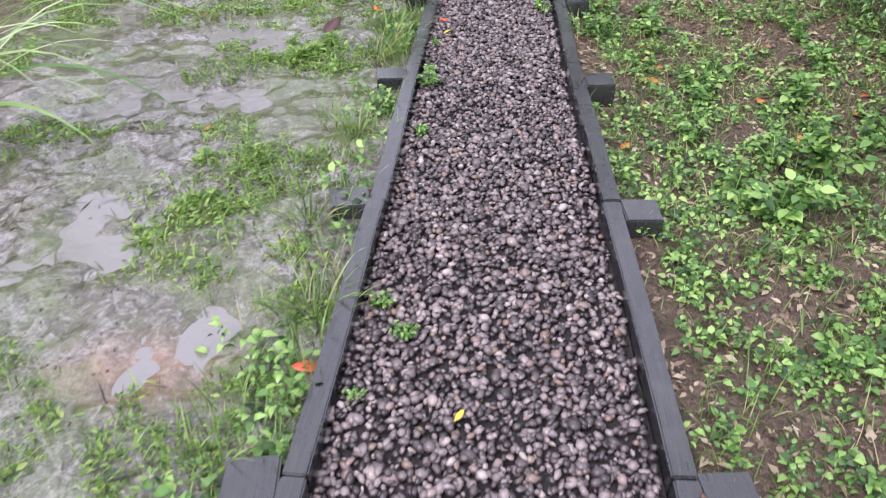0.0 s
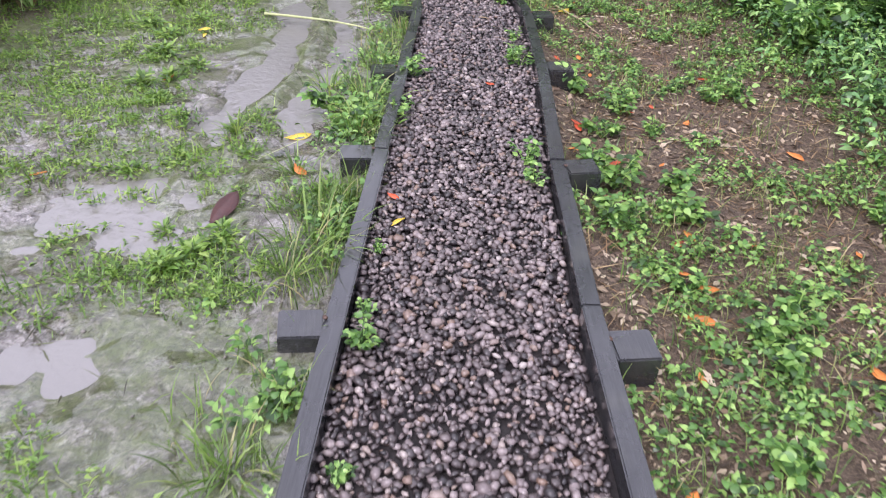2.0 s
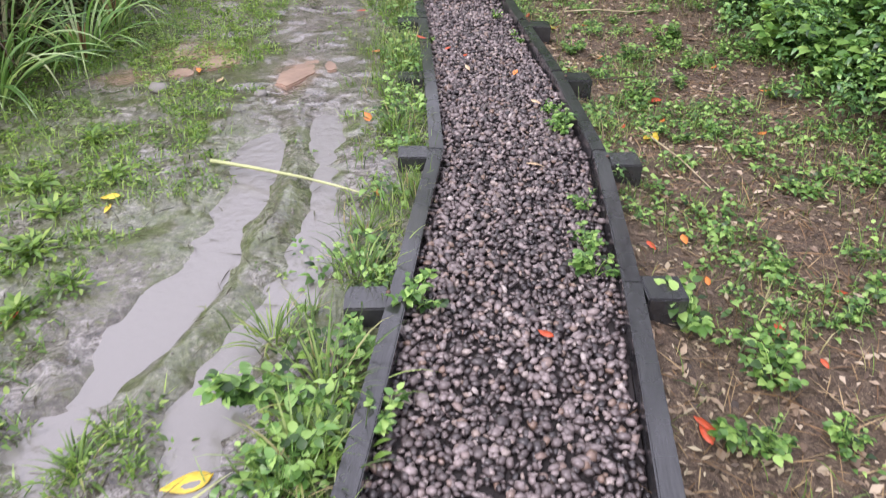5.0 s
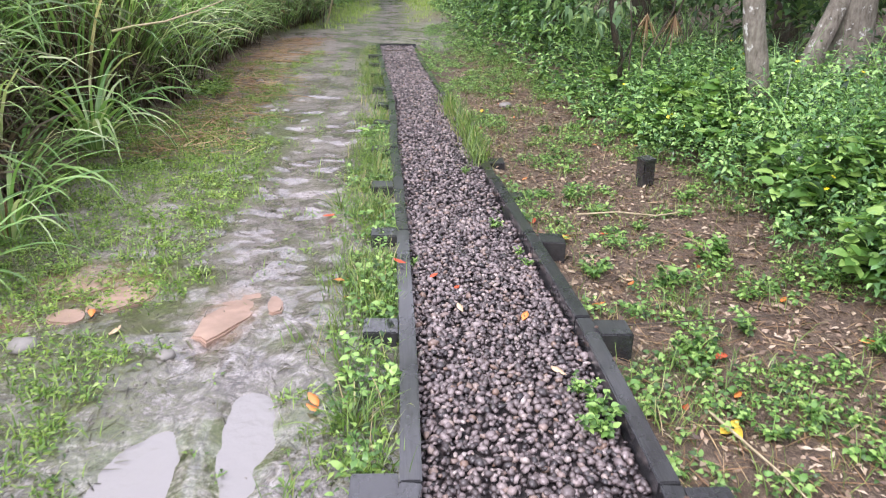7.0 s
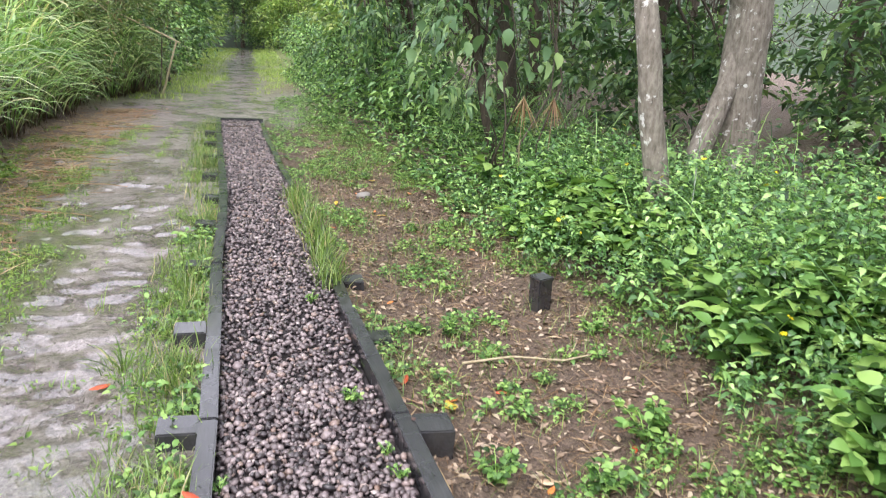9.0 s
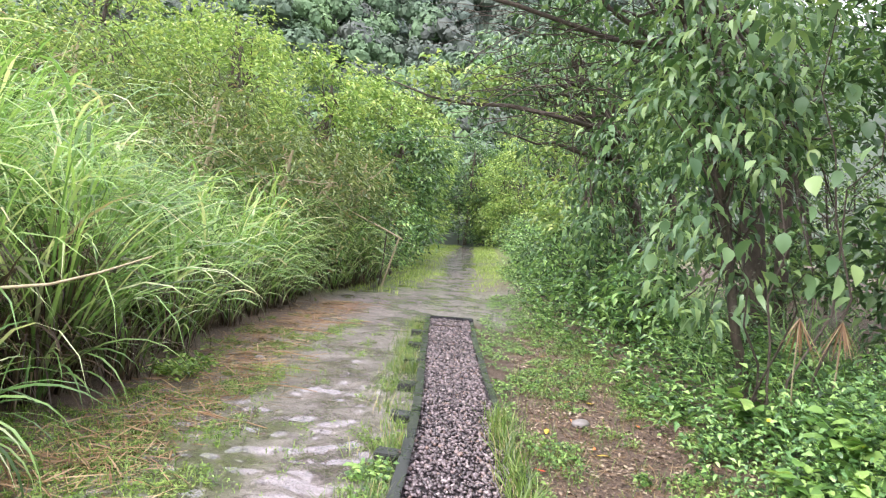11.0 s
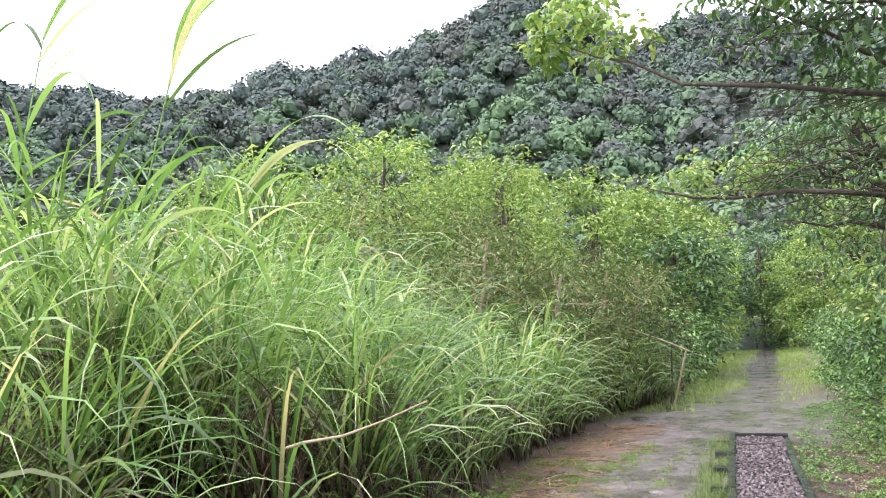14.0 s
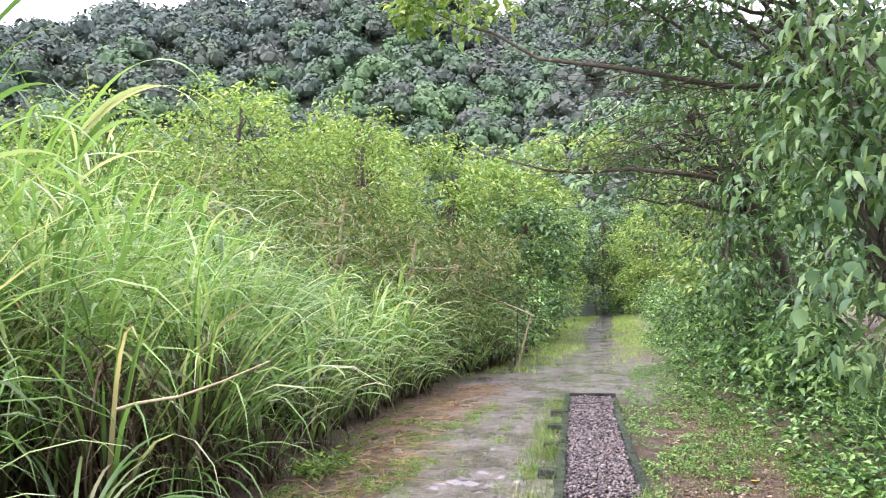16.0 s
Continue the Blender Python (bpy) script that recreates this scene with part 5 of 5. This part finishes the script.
tree([(3.0, 22.0, -0.05), (2.6, 21.8, 2.2), (1.8, 21.5, 3.8), (1.0, 21.3, 5.0)], [0.17, 0.14, 0.10, 0.04], [((1.6, 21.5, 4.2), (2.0, 2.2, 1.5), 150), ((2.0, 20.0, 2.0), (0.8, 1.5, 1.1), 70), ((0.0, 21.5, 4.2), (0.9, 1.2, 0.6), 40)], 0.15, 26, TREE, DARK_BARK, "leafy tree leaning over the track", limbs=50, oval=True, aspect=0.34, hang=-0.5)
tree([(3.4, 28.5, -0.05), (3.0, 28.3, 2.5), (2.2, 28.0, 5.0)], [0.2, 0.15, 0.05], [((2.7, 28.0, 4.4), (2.2, 2.8, 2.2), 170), ((1.9, 26.0, 1.6), (0.8, 1.8, 1.3), 70)], 0.17, 24, BRIGHT, DARK_BARK, "leafy green tree beside the track", limbs=40)
tree([(3.0, 38.0, -0.05), (2.6, 37.8, 3.0), (1.6, 37.5, 5.5)], [0.22, 0.15, 0.05], [((2.8, 37.5, 4.8), (2.8, 3.2, 2.6), 180), ((2.2, 35.5, 1.6), (1.0, 2.4, 1.6), 80)], 0.2, 22, TREE, DARK_BARK, "leafy tree closing over the far track", limbs=40)
tree([(-5.0, 39.0, -0.05), (-4.8, 38.8, 3.0), (-4.4, 38.5, 5.0)], [0.22, 0.15, 0.05], [((-4.6, 38.5, 4.2), (2.2, 3.0, 2.2), 180), ((-4.6, 36.5, 1.7), (1.2, 2.4, 1.6), 90)], 0.2, 22, TREE, DARK_BARK, "leafy tree closing over the far track", limbs=40)
tree([(-0.5, 62.0, -0.05), (-0.4, 62.0, 3.0), (-0.3, 62.0, 6.0)], [0.3, 0.2, 0.05], [((-0.5, 61.0, 4.2), (5.5, 3.0, 4.2), 320)], 0.28, 22, TREE, DARK_BARK, "dense tree at the end of the track", limbs=40)
# deep wood behind the bank
for k, (bx_, by_, hh) in enumerate([(5.6, 10.5, 6), (6.8, 13.5, 7), (5.2, 16.0, 6), (6.6, 18.5, 7), (5.0, 20.5, 6), (6.2, 24.5, 7), (5.4, 31.0, 7), (8.8, 11.5, 8), (8.6, 16.5, 8), (9.0, 22.0, 8), (6.4, 7.0, 6), (5.6, 3.5, 6), (11.5, 14.0, 9), (11.0, 19.0, 9), (12.0, 9.0, 9), (11.5, 25.0, 9), (8.0, 28.0, 8), (13.5, 16.5, 10)]):
    tree([(bx_, by_, 0), (bx_ - 0.1, by_, hh * 0.5), (bx_ - 0.3, by_ + 0.2, hh * 0.9)], [0.13, 0.09, 0.03], [((bx_ - 0.2, by_, hh * 0.72), (1.9, 2.0, hh * 0.30), 95), ((bx_, by_, 1.3), (1.3, 1.5, 1.0), 55)], 0.17, 20, TREE, DARK_BARK, "shaded tree deep in the wood", limbs=26)

# bare grey twigs hanging over the track
limb = tagged(new("overhanging_limb"), "bare grey branches and twigs hanging over the track", "branch")
for k in range(95):
    st = np.array([rng.uniform(0.2, 2.2), rng.uniform(15.6, 17.8), rng.uniform(2.8, 4.6)])
    en = st + np.array([-rng.uniform(0.5, 1.5), rng.normal(0, 0.4), rng.uniform(-0.5, 0.35)])
    part("twig", *tube(bent(st, en, 6, 0.06, 0.05), np.linspace(0.008, 0.002, 6), 4), DARK_BARK, limb)
part("bough", *tube([(2.7, 16.8, 3.8), (1.4, 16.4, 3.75), (0.3, 16.0, 3.95), (-0.6, 16.0, 4.15), (-1.1, 16.0, 4.5), (-1.5, 16.0, 4.65), (-2.0, 16.0, 4.95)], [0.034, 0.03, 0.026, 0.021, 0.017, 0.012, 0.006], 7), DARK_BARK, limb)
part("bough", *tube([(2.6, 21.5, 3.3), (0.9, 20.2, 3.45), (0.2, 20.0, 3.52), (-0.5, 20.0, 3.5), (-1.1, 20.0, 3.58), (-1.9, 20.0, 3.85)], [0.05, 0.042, 0.035, 0.028, 0.02, 0.008], 7), DARK_BARK, limb)
(V, F), _ = crown([((-1.6, 16.0, 5.0), (0.75, 0.6, 0.5), 46), ((0.6, 15.5, 5.3), (1.0, 0.8, 0.6), 50), ((-0.6, 20.0, 3.9), (0.9, 0.7, 0.45), 36)], 0.13, 16, spread_c=0.14, oval=True)
part("foliage", V, F, BRIGHT, limb)


# broad-leaved vine at the wood's edge
vine = tagged(new("broad_leaved_vine"), "vine with broad pale green hanging leaves on the wood's edge", "vine")
n = 62
P = np.stack([rng.normal(2.5, 0.36, n), rng.normal(13.3, 0.5, n), rng.uniform(1.1, 3.3, n)], -1)
P[:16] = np.stack([rng.normal(1.85, 0.2, 16), rng.normal(12.75, 0.25, 16), rng.uniform(1.35, 2.1, 16)], -1)
L = rng.uniform(0.09, 0.17, n)
V, F = broad(P, rng.uniform(0, 6.28, n), rng.uniform(-1.5, -0.5, n), L, L * 0.74)
part("foliage", V, F, BIGLEAF, vine)
V, F = joined([tube(bent((2.6 + rng.normal(0, 0.3), 13.5, 0.1), P[k], 7, -0.1, 0.06), np.linspace(0.012, 0.004, 7), 5) for k in range(0, n, 14)])
part("stem", V, F, DARK_BARK, vine)
# narrow-leaved bush beside it
tree([(2.7, 14.6, 0), (2.4, 14.5, 1.2), (2.1, 14.3, 2.4)], [0.05, 0.04, 0.02], [((2.2, 14.4, 2.8), (0.7, 0.9, 0.95), 46), ((2.1, 14.6, 1.3), (0.5, 0.8, 0.6), 20)], 0.16, 18, BIGLEAF, DARK_BARK, "bush with narrow glossy hanging leaves", "leafy_bush", limbs=20, oval=True, aspect=0.3, hang=-0.6, spread_c=0.16)
# the four at x -3.3 to -2.9 are added, standing in for verge shadow
for bx_, by_, s in [(2.2, 17.5, 0.9), (1.9, 20.0, 1.0), (1.6, 23.0, 1.0), (1.4, 26.0, 1.1), (1.1, 30.0, 1.2), (0.9, 34.0, 1.3), (0.9, 40.0, 1.6), (-3.5, 58.0, 3.0), (-0.5, 58.5, 2.6), (2.6, 58.0, 3.0), (5.5, 57.0, 3.0), (-6.8, 57.0, 3.0), (-3.0, 24.6, 1.3), (-2.9, 26.6, 1.4), (-3.1, 28.8, 1.5), (-3.3, 31.5, 1.6), (6.2, 22.3, 2.8), (7.9, 25.0, 3.0), (9.6, 27.5, 3.0), (8.0, 31.0, 3.2), (11.5, 30.0, 3.2), (12.5, 22.0, 3.0), (13.5, 26.0, 3.2)]:
    tree([(bx_ + 0.3, by_, 0), (bx_ + 0.2, by_, s * 0.6), (bx_, by_, s * 1.1)], [0.04, 0.03, 0.015], [((bx_, by_, s * 0.75), (0.65 * s, 1.3 * s, 0.75 * s), 60)], 0.12, 22, random.choice([TREE, SHRUB]), DARK_BARK, "leafy bush at the edge of the wood", "leafy_bush", limbs=14, spread_c=0.16)
# two dead fern sprays
for x0, y0 in ((2.44, 13.0), (2.72, 13.0)):
    n = 22
    b0 = np.tile(np.array([[x0, y0, 1.06]]), (n, 1))
    V, F = blades(b0, rng.uniform(0, 6.28, n), rng.uniform(0.2, 0.4, n), rng.uniform(0.008, 0.016, n), rng.uniform(-1.4, -0.9, n), rng.uniform(0, 0.3, n), 4)
    spray = tagged(part("dead_frond", V, F, STRAW), "dry tan fern frond hanging among shrubs", "frond", "dead fronds")
    V, F = tube([(x0 + 0.1, y0 + 0.2, gz1(x0 + 0.1, y0 + 0.2)), (x0 + 0.03, y0 + 0.1, 0.6), (x0, y0, 1.07)], [0.008, 0.006, 0.004], 5)
    part("stem", V, F, DRY_STEM, spray)

# ---- left side: shrubs and trees beyond the grass ----
for bx_, by_, hh, w, mt, lb in [(-2.8, 58.0, 7.5, 3.2, TREE, 0), (0.8, 52.0, 7.0, 2.6, BRIGHT, 0), (-5.4, 50.0, 6.5, 2.4, BRIGHT, 0), (-0.4, 57.0, 6.0, 2.6, BRIGHT, 0), (-4.0, 20.6, 3.0, 1.2, OLIVE, 1), (-3.7, 22.6, 3.2, 1.3, OLIVE, 1), (-3.5, 24.6, 3.2, 1.3, OLIVE, 1), (-5.4, 20.6, 3.9, 1.5, OLIVE, 1), (-7.4, 19.5, 4.6, 1.7, OLIVE, 1), (-6.0, 22.0, 4.4, 1.6, OLIVE, 1), (-4.7, 24.5, 3.6, 1.5, OLIVE, 1), (-4.3, 27.5, 3.4, 1.5, OLIVE, 1), (-9.5, 24.0, 7.1, 2.0, BRIGHT, 0), (-11.8, 22.0, 6.3, 2.0, BRIGHT, 0),
                              (-8.0, 28.0, 7.3, 2.0, BRIGHT, 0), (-12.6, 28.5, 8.3, 2.3, BRIGHT, 0), (-6.2, 32.0, 6.9, 2.2, BRIGHT, 0), (-10.0, 34.0, 7.9, 2.6, BRIGHT, 0), (-4.6, 35.0, 6.9, 2.0, BRIGHT, 0), (-5.8, 47.5, 7.8, 2.4, BRIGHT, 0), (-6.5, 44.0, 8.8, 2.8, BRIGHT, 0),
                              (-16.0, 25.0, 6.5, 2.3, BRIGHT, 0), (-18.5, 31.0, 7.8, 2.6, TREE, 0), (-15.5, 36.0, 8.3, 2.8, BRIGHT, 0), (2.8, 47.0, 8.3, 2.6, BRIGHT, 0), (-21.0, 22.0, 5.9, 2.4, BRIGHT, 0), (-6.4, 54.0, 9.3, 3.0, BRIGHT, 0), (3.5, 55.0, 9.3, 3.0, TREE, 0), (-14.0, 24.5, 6.2, 2.2, BRIGHT, 0), (-9.0, 21.0, 4.8, 1.7, BRIGHT, 0), (-3.6, 31.5, 4.6, 1.6, TREE, 0), (-7.0, 26.0, 6.4, 1.9, BRIGHT, 0), (-11.0, 31.0, 8.0, 2.5, BRIGHT, 0)]:
    size = 0.15 if by_ < 30 else 0.2
    if lb:
        tree([(bx_, by_, -0.05), (bx_ + 0.2, by_, hh * 0.45), (bx_ + 0.5, by_ - 0.2, hh * 0.85)], [0.07, 0.05, 0.02], [((bx_, by_, hh * 0.62), (w, w * 1.1, hh * 0.36), 130), ((bx_ + 0.3, by_, hh * 0.26), (w * 0.85, w, hh * 0.25), 80)], size, 20, mt, DRY_STEM, "feathery olive-green thicket with reddish stems", "thicket", limbs=22, aspect=0.22, hang=-0.2, spread_c=0.28)
    else:
        tree([(bx_, by_, -0.05), (bx_ + 0.1, by_, hh * 0.5), (bx_ + 0.2, by_, hh * 0.9)], [0.12, 0.09, 0.03], [((bx_, by_, hh * 0.66), (w, w, hh * 0.33), 100), ((bx_ + 0.2, by_ - 0.3, hh * 0.28), (w * 0.9, w, hh * 0.25), 55)], size, 34, mt, DARK_BARK, "bright yellow-green leafy tree beyond the grass", limbs=30, spread_c=0.3, hang=-0.1, hollow=0.7)

# ---- tall grass ----
def grass_top(x, y, d):
    rise = np.interp(y, [5, 8, 9.8, 11, 13.5, 16, 20, 25], [0.8, 1.2, 1.7, 2.45, 2.6, 2.15, 1.9, 1.7])
    return rise * (0.5 + 0.5 * smooth(0, 1.2, d)) * (0.65 + 0.6 * vnoise(x, y, 1.1, 20))


N = 900
ty = rng.uniform(5.6, 25, N)
td = rng.random(N) ** 0.85 * 4.2
tx = grass_edge(ty) - 0.16 - td
keep = rng.random(N) < (0.35 + 0.65 * smooth(0.35, 0.6, vnoise(tx, ty, 0.8, 12))) * (1 - 0.7 * smooth(1.3, 0.5, td) * smooth(12.9, 12.2, ty) * smooth(9.4, 10.0, ty))
tx, ty, td = tx[keep], ty[keep], td[keep]
# tussocks: blades fan out from one foot and bow over, more of them towards the light of the track
per = 30
n = len(tx) * per
az = np.where(rng.random(n) < 0.4, rng.normal(-0.3, 0.8, n), rng.uniform(0, 6.28, n))
foot = np.abs(rng.normal(0, 0.09, n))
x, y, d = np.repeat(tx, per) + foot * np.cos(az), np.repeat(ty, per) + foot * np.sin(az), np.repeat(td, per)
top = grass_top(x, y, d) * np.repeat(rng.uniform(0.6, 1.3, len(tx)), per)
V1, F1 = blades(on_ground(x, y, -0.02), az, top * rng.uniform(0.65, 1.3, n), rng.uniform(0.012, 0.038, n), rng.uniform(1.05, 1.52, n), rng.uniform(1.0, 3.0, n), 9, 0.5, 1.9)
# leaves along the culms
k2 = rng.choice(n, 11000)
b = on_ground(x[k2], y[k2])
high = 0.15 + 0.8 * rng.random(len(k2)) ** 0.8
b[:, 2] += high * 0.95 * top[k2]
V2, F2 = blades(b, az[k2] + rng.normal(0, 0.5, len(k2)), rng.uniform(0.4, 1.15, len(k2)), rng.uniform(0.018, 0.046, len(k2)), rng.uniform(0.7, 1.4, len(k2)), rng.uniform(1.2, 2.8, len(k2)), 7, 0.8, 1.4)
V, F = joined([(V1, F1), (V2, F2)])
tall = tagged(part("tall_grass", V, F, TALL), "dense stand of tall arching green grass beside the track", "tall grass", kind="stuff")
# low values get the withered, shade-dark foot colour, mostly in the nearer grass
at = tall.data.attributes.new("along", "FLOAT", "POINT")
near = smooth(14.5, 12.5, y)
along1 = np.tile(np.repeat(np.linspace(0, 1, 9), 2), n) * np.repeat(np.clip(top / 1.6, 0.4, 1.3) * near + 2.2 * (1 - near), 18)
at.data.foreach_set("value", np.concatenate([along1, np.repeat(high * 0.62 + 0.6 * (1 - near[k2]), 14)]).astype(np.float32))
# dead stems, crowded and coloured dark to deepen the shade inside the stand
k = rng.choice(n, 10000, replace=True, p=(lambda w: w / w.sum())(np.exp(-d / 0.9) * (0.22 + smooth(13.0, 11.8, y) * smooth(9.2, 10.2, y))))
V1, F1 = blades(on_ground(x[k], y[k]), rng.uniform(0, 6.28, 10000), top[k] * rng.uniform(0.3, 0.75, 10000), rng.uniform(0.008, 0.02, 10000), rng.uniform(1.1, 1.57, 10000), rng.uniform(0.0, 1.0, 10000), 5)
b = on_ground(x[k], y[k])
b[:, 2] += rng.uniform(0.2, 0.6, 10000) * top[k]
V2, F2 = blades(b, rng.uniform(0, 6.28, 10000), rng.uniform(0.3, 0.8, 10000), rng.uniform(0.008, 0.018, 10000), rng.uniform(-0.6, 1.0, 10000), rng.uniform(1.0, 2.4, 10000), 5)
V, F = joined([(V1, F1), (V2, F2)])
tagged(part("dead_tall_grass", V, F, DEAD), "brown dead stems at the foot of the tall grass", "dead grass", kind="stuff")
# field of grass behind
y = rng.uniform(3, 40, 5200)
x = grass_edge(y) - 4.0 - rng.random(5200) * 16
V, F = blades(on_ground(x, y), rng.uniform(0, 6.28, 5200), rng.uniform(0.9, 1.9, 5200), rng.uniform(0.02, 0.04, 5200), rng.uniform(1.0, 1.5, 5200), rng.uniform(0.6, 2.2, 5200), 6)
tagged(part("field_grass", V, F, BLADE), "pale green tall grass in the field behind", "tall grass", kind="stuff")


def clump(x, y, count, L0, L1, w, lift0, lift1, d0, d1, label, a0=0.0, a1=6.28):
    c = tagged(new("grass_clump"), label, "grass", "broad-bladed grass clumps")
    a = rng.uniform(a0, a1, count)
    b = np.stack([np.cos(a) * 0.06, np.sin(a) * 0.06, np.zeros(count)], -1)
    V, F = blades(b, a, rng.uniform(L0, L1, count), rng.uniform(0.7, 1.2, count) * w, rng.uniform(lift0, lift1, count), rng.uniform(d0, d1, count), 10, 0.3, 1.3)
    part("foliage", V, F, BLADE, c)
    V, F = joined([tube([(0, 0, -0.03), (math.cos(t) * 0.03, math.sin(t) * 0.03, 0.1), (math.cos(t) * 0.06, math.sin(t) * 0.06, 0.22)], [0.012, 0.010, 0.005], 5) for t in np.linspace(0, 5.5, 7)])
    part("stem", V, F, STRAW, c)
    c.matrix_world = pose(x, y, gz1(x, y), 0, 0, 0)


clump(-2.45, 11.25, 60, 0.8, 1.25, 0.032, 0.9, 1.45, 1.8, 3.0, "clump of broad arching grass blades by the track")
clump(-1.98, 8.5, 54, 0.45, 0.85, 0.020, 0.8, 1.4, 1.2, 2.4, "clump of arching green grass by the track")
clump(-2.15, 7.7, 54, 0.5, 0.9, 0.020, 0.8, 1.4, 1.2, 2.4, "clump of arching green grass by the track")
clump(-2.3, 8.2, 60, 0.6, 1.0, 0.022, 0.9, 1.4, 1.2, 2.4, "clump of arching green grass by the track")
clump(-2.35, 9.9, 60, 0.7, 1.1, 0.026, 0.9, 1.45, 1.4, 2.6, "clump of broad arching grass blades by the track")
clump(-2.05, 9.2, 40, 0.6, 1.0, 0.024, 0.8, 1.4, 1.4, 2.6, "clump of arching green grass by the track")
clump(-2.75, 12.6, 50, 0.8, 1.4, 0.028, 0.9, 1.45, 1.6, 2.8, "clump of broad arching grass blades by the track")
clump(-2.25, 3.1, 26, 1.0, 1.75, 0.022, 0.9, 1.35, 1.5, 2.4, "clump of long arching grass at the mud's edge", -0.9, 0.9)
clump(-2.4, 7.2, 34, 0.5, 0.9, 0.022, 0.8, 1.4, 1.4, 2.4, "clump of arching green grass by the track")
V, F = rosettes(rng.normal(-2.25, 0.12, 60), rng.normal(13.9, 0.16, 60), 10, 0.03, 0.07, MOSSY, "", "", "", 0.12, 0.04)
tagged(part("leafy_bush", V, F, MOSSY), "small bright green leafy bush at the track's edge", "bush")


def reed(base, tip, leaf_at, label):
    r = tagged(new("reed"), label, "reed", "tall reeds")
    P = bent(base, tip, 9, -0.06)
    part("cane", *tube(P, np.linspace(0.012, 0.005, 9), 6), BLADE, r)
    n = len(leaf_at)
    f = np.array([l[0] for l in leaf_at])
    s = np.linspace(0, 1, 9)
    b = np.stack([np.interp(f, s, P[:, k]) for k in range(3)], -1)
    V, F = blades(b, np.radians([l[1] for l in leaf_at]), np.array([l[2] for l in leaf_at]), np.full(n, 0.046), np.radians([l[3] for l in leaf_at]), np.radians([l[4] * 1.55 for l in leaf_at]), 12, 0.5, 1.4)
    part("foliage", V, F, BLADE, r)


reed((-4.2, 11.4, 0), (-3.42, 11.6, 3.55), [(0.98, 10, 1.3, 70, 95), (1.0, 20, 1.1, 78, 80), (0.95, -20, 1.5, 55, 80), (0.9, 0, 1.5, 40, 60), (0.75, 170, 1.0, 50, 90), (0.7, -10, 1.4, 35, 60), (0.85, 190, 0.9, 45, 90), (0.6, 15, 1.3, 45, 90), (0.5, 200, 1.1, 50, 100), (0.98, 5, 1.0, 82, 60), (0.97, -8, 1.2, 62, 75), (0.6, -5, 1.6, 48, 75), (0.45, 5, 1.5, 55, 85), (0.4, -15, 1.3, 50, 95)], "tall reed with long arching leaves against the sky")
reed((-5.2, 11.2, 0), (-4.75, 11.5, 4.0), [(1.0, 10, 1.5, 60, 85), (0.95, 0, 1.4, 40, 60), (0.9, 30, 1.5, 50, 90), (0.98, 180, 0.9, 60, 90), (0.8, -15, 1.5, 35, 70), (0.7, 10, 1.3, 30, 70)], "tall reed with long arching leaves against the sky")
reed((-3.1, 11.8, 0), (-2.75, 11.6, 2.6), [(1.0, -5, 1.1, 50, 75), (0.98, 0, 1.0, 42, 70), (0.96, 8, 1.05, 48, 70), (0.92, -14, 0.95, 45, 85), (0.85, 170, 0.8, 50, 100), (0.8, 20, 1.0, 45, 100)], "tall reed bowing over the grass")
reed((-3.9, 12.4, 0), (-3.5, 12.3, 2.4), [(1.0, 0, 1.2, 60, 90), (0.95, 25, 1.2, 50, 80), (0.9, 190, 1.1, 50, 90), (0.8, -20, 1.2, 45, 85)], "tall reed with long arching leaves")
reed((-4.6, 13.0, 0), (-4.4, 12.9, 2.6), [(1.0, 0, 1.2, 65, 90), (0.95, 40, 1.2, 50, 80), (0.9, 190, 1.1, 50, 90), (0.8, -20, 1.2, 45, 85)], "tall reed with long arching leaves")
stalk("broken_cane", [(-2.2, 11.3, 0.95), (-2.0, 11.2, 1.0), (-1.75, 11.2, 1.04), (-1.5, 11.2, 1.12), (-1.25, 11.22, 1.22)], 0.011, 0.004, DRY_STEM, "broken dry cane sticking out of the tall grass", "cane")
stalk("broken_cane", [(-4.6, 11.3, 0.72), (-4.3, 11.2, 0.84), (-3.63, 11.2, 0.96)], 0.02, 0.014, DRY_STEM, "broken dry cane inside the tall grass", "cane")
# bent dead stem at the track's edge
stem = tagged(new("bent_dead_stem"), "pale dead stem snapped over at the track's edge", "stem")
part("upright", *tube([(-2.21, 22.9, -0.03), (-2.12, 22.9, 0.25), (-2.0, 22.9, 0.7), (-1.88, 22.9, 1.12)], [0.03, 0.022, 0.02, 0.017], 7), DRY_STEM, stem)
part("bent_top", *tube([(-1.80, 22.9, 1.08), (-2.1, 22.9, 1.22), (-3.0, 22.9, 1.6), (-4.0, 22.9, 2.02)], [0.015, 0.02, 0.016, 0.008], 6), DRY_STEM, stem)
part("side_shoot", *tube([(-4.0, 22.9, 2.02), (-3.1, 22.9, 2.1), (-2.5, 22.9, 2.35), (-2.1, 22.9, 2.75)], [0.008, 0.014, 0.012, 0.006], 6), DRY_STEM, stem)
part("second_upright", *tube([(-2.27, 23.0, 0.0), (-2.2, 23.0, 0.6), (-2.17, 23.0, 1.2)], [0.02, 0.016, 0.012], 6), DARK_BARK, stem)
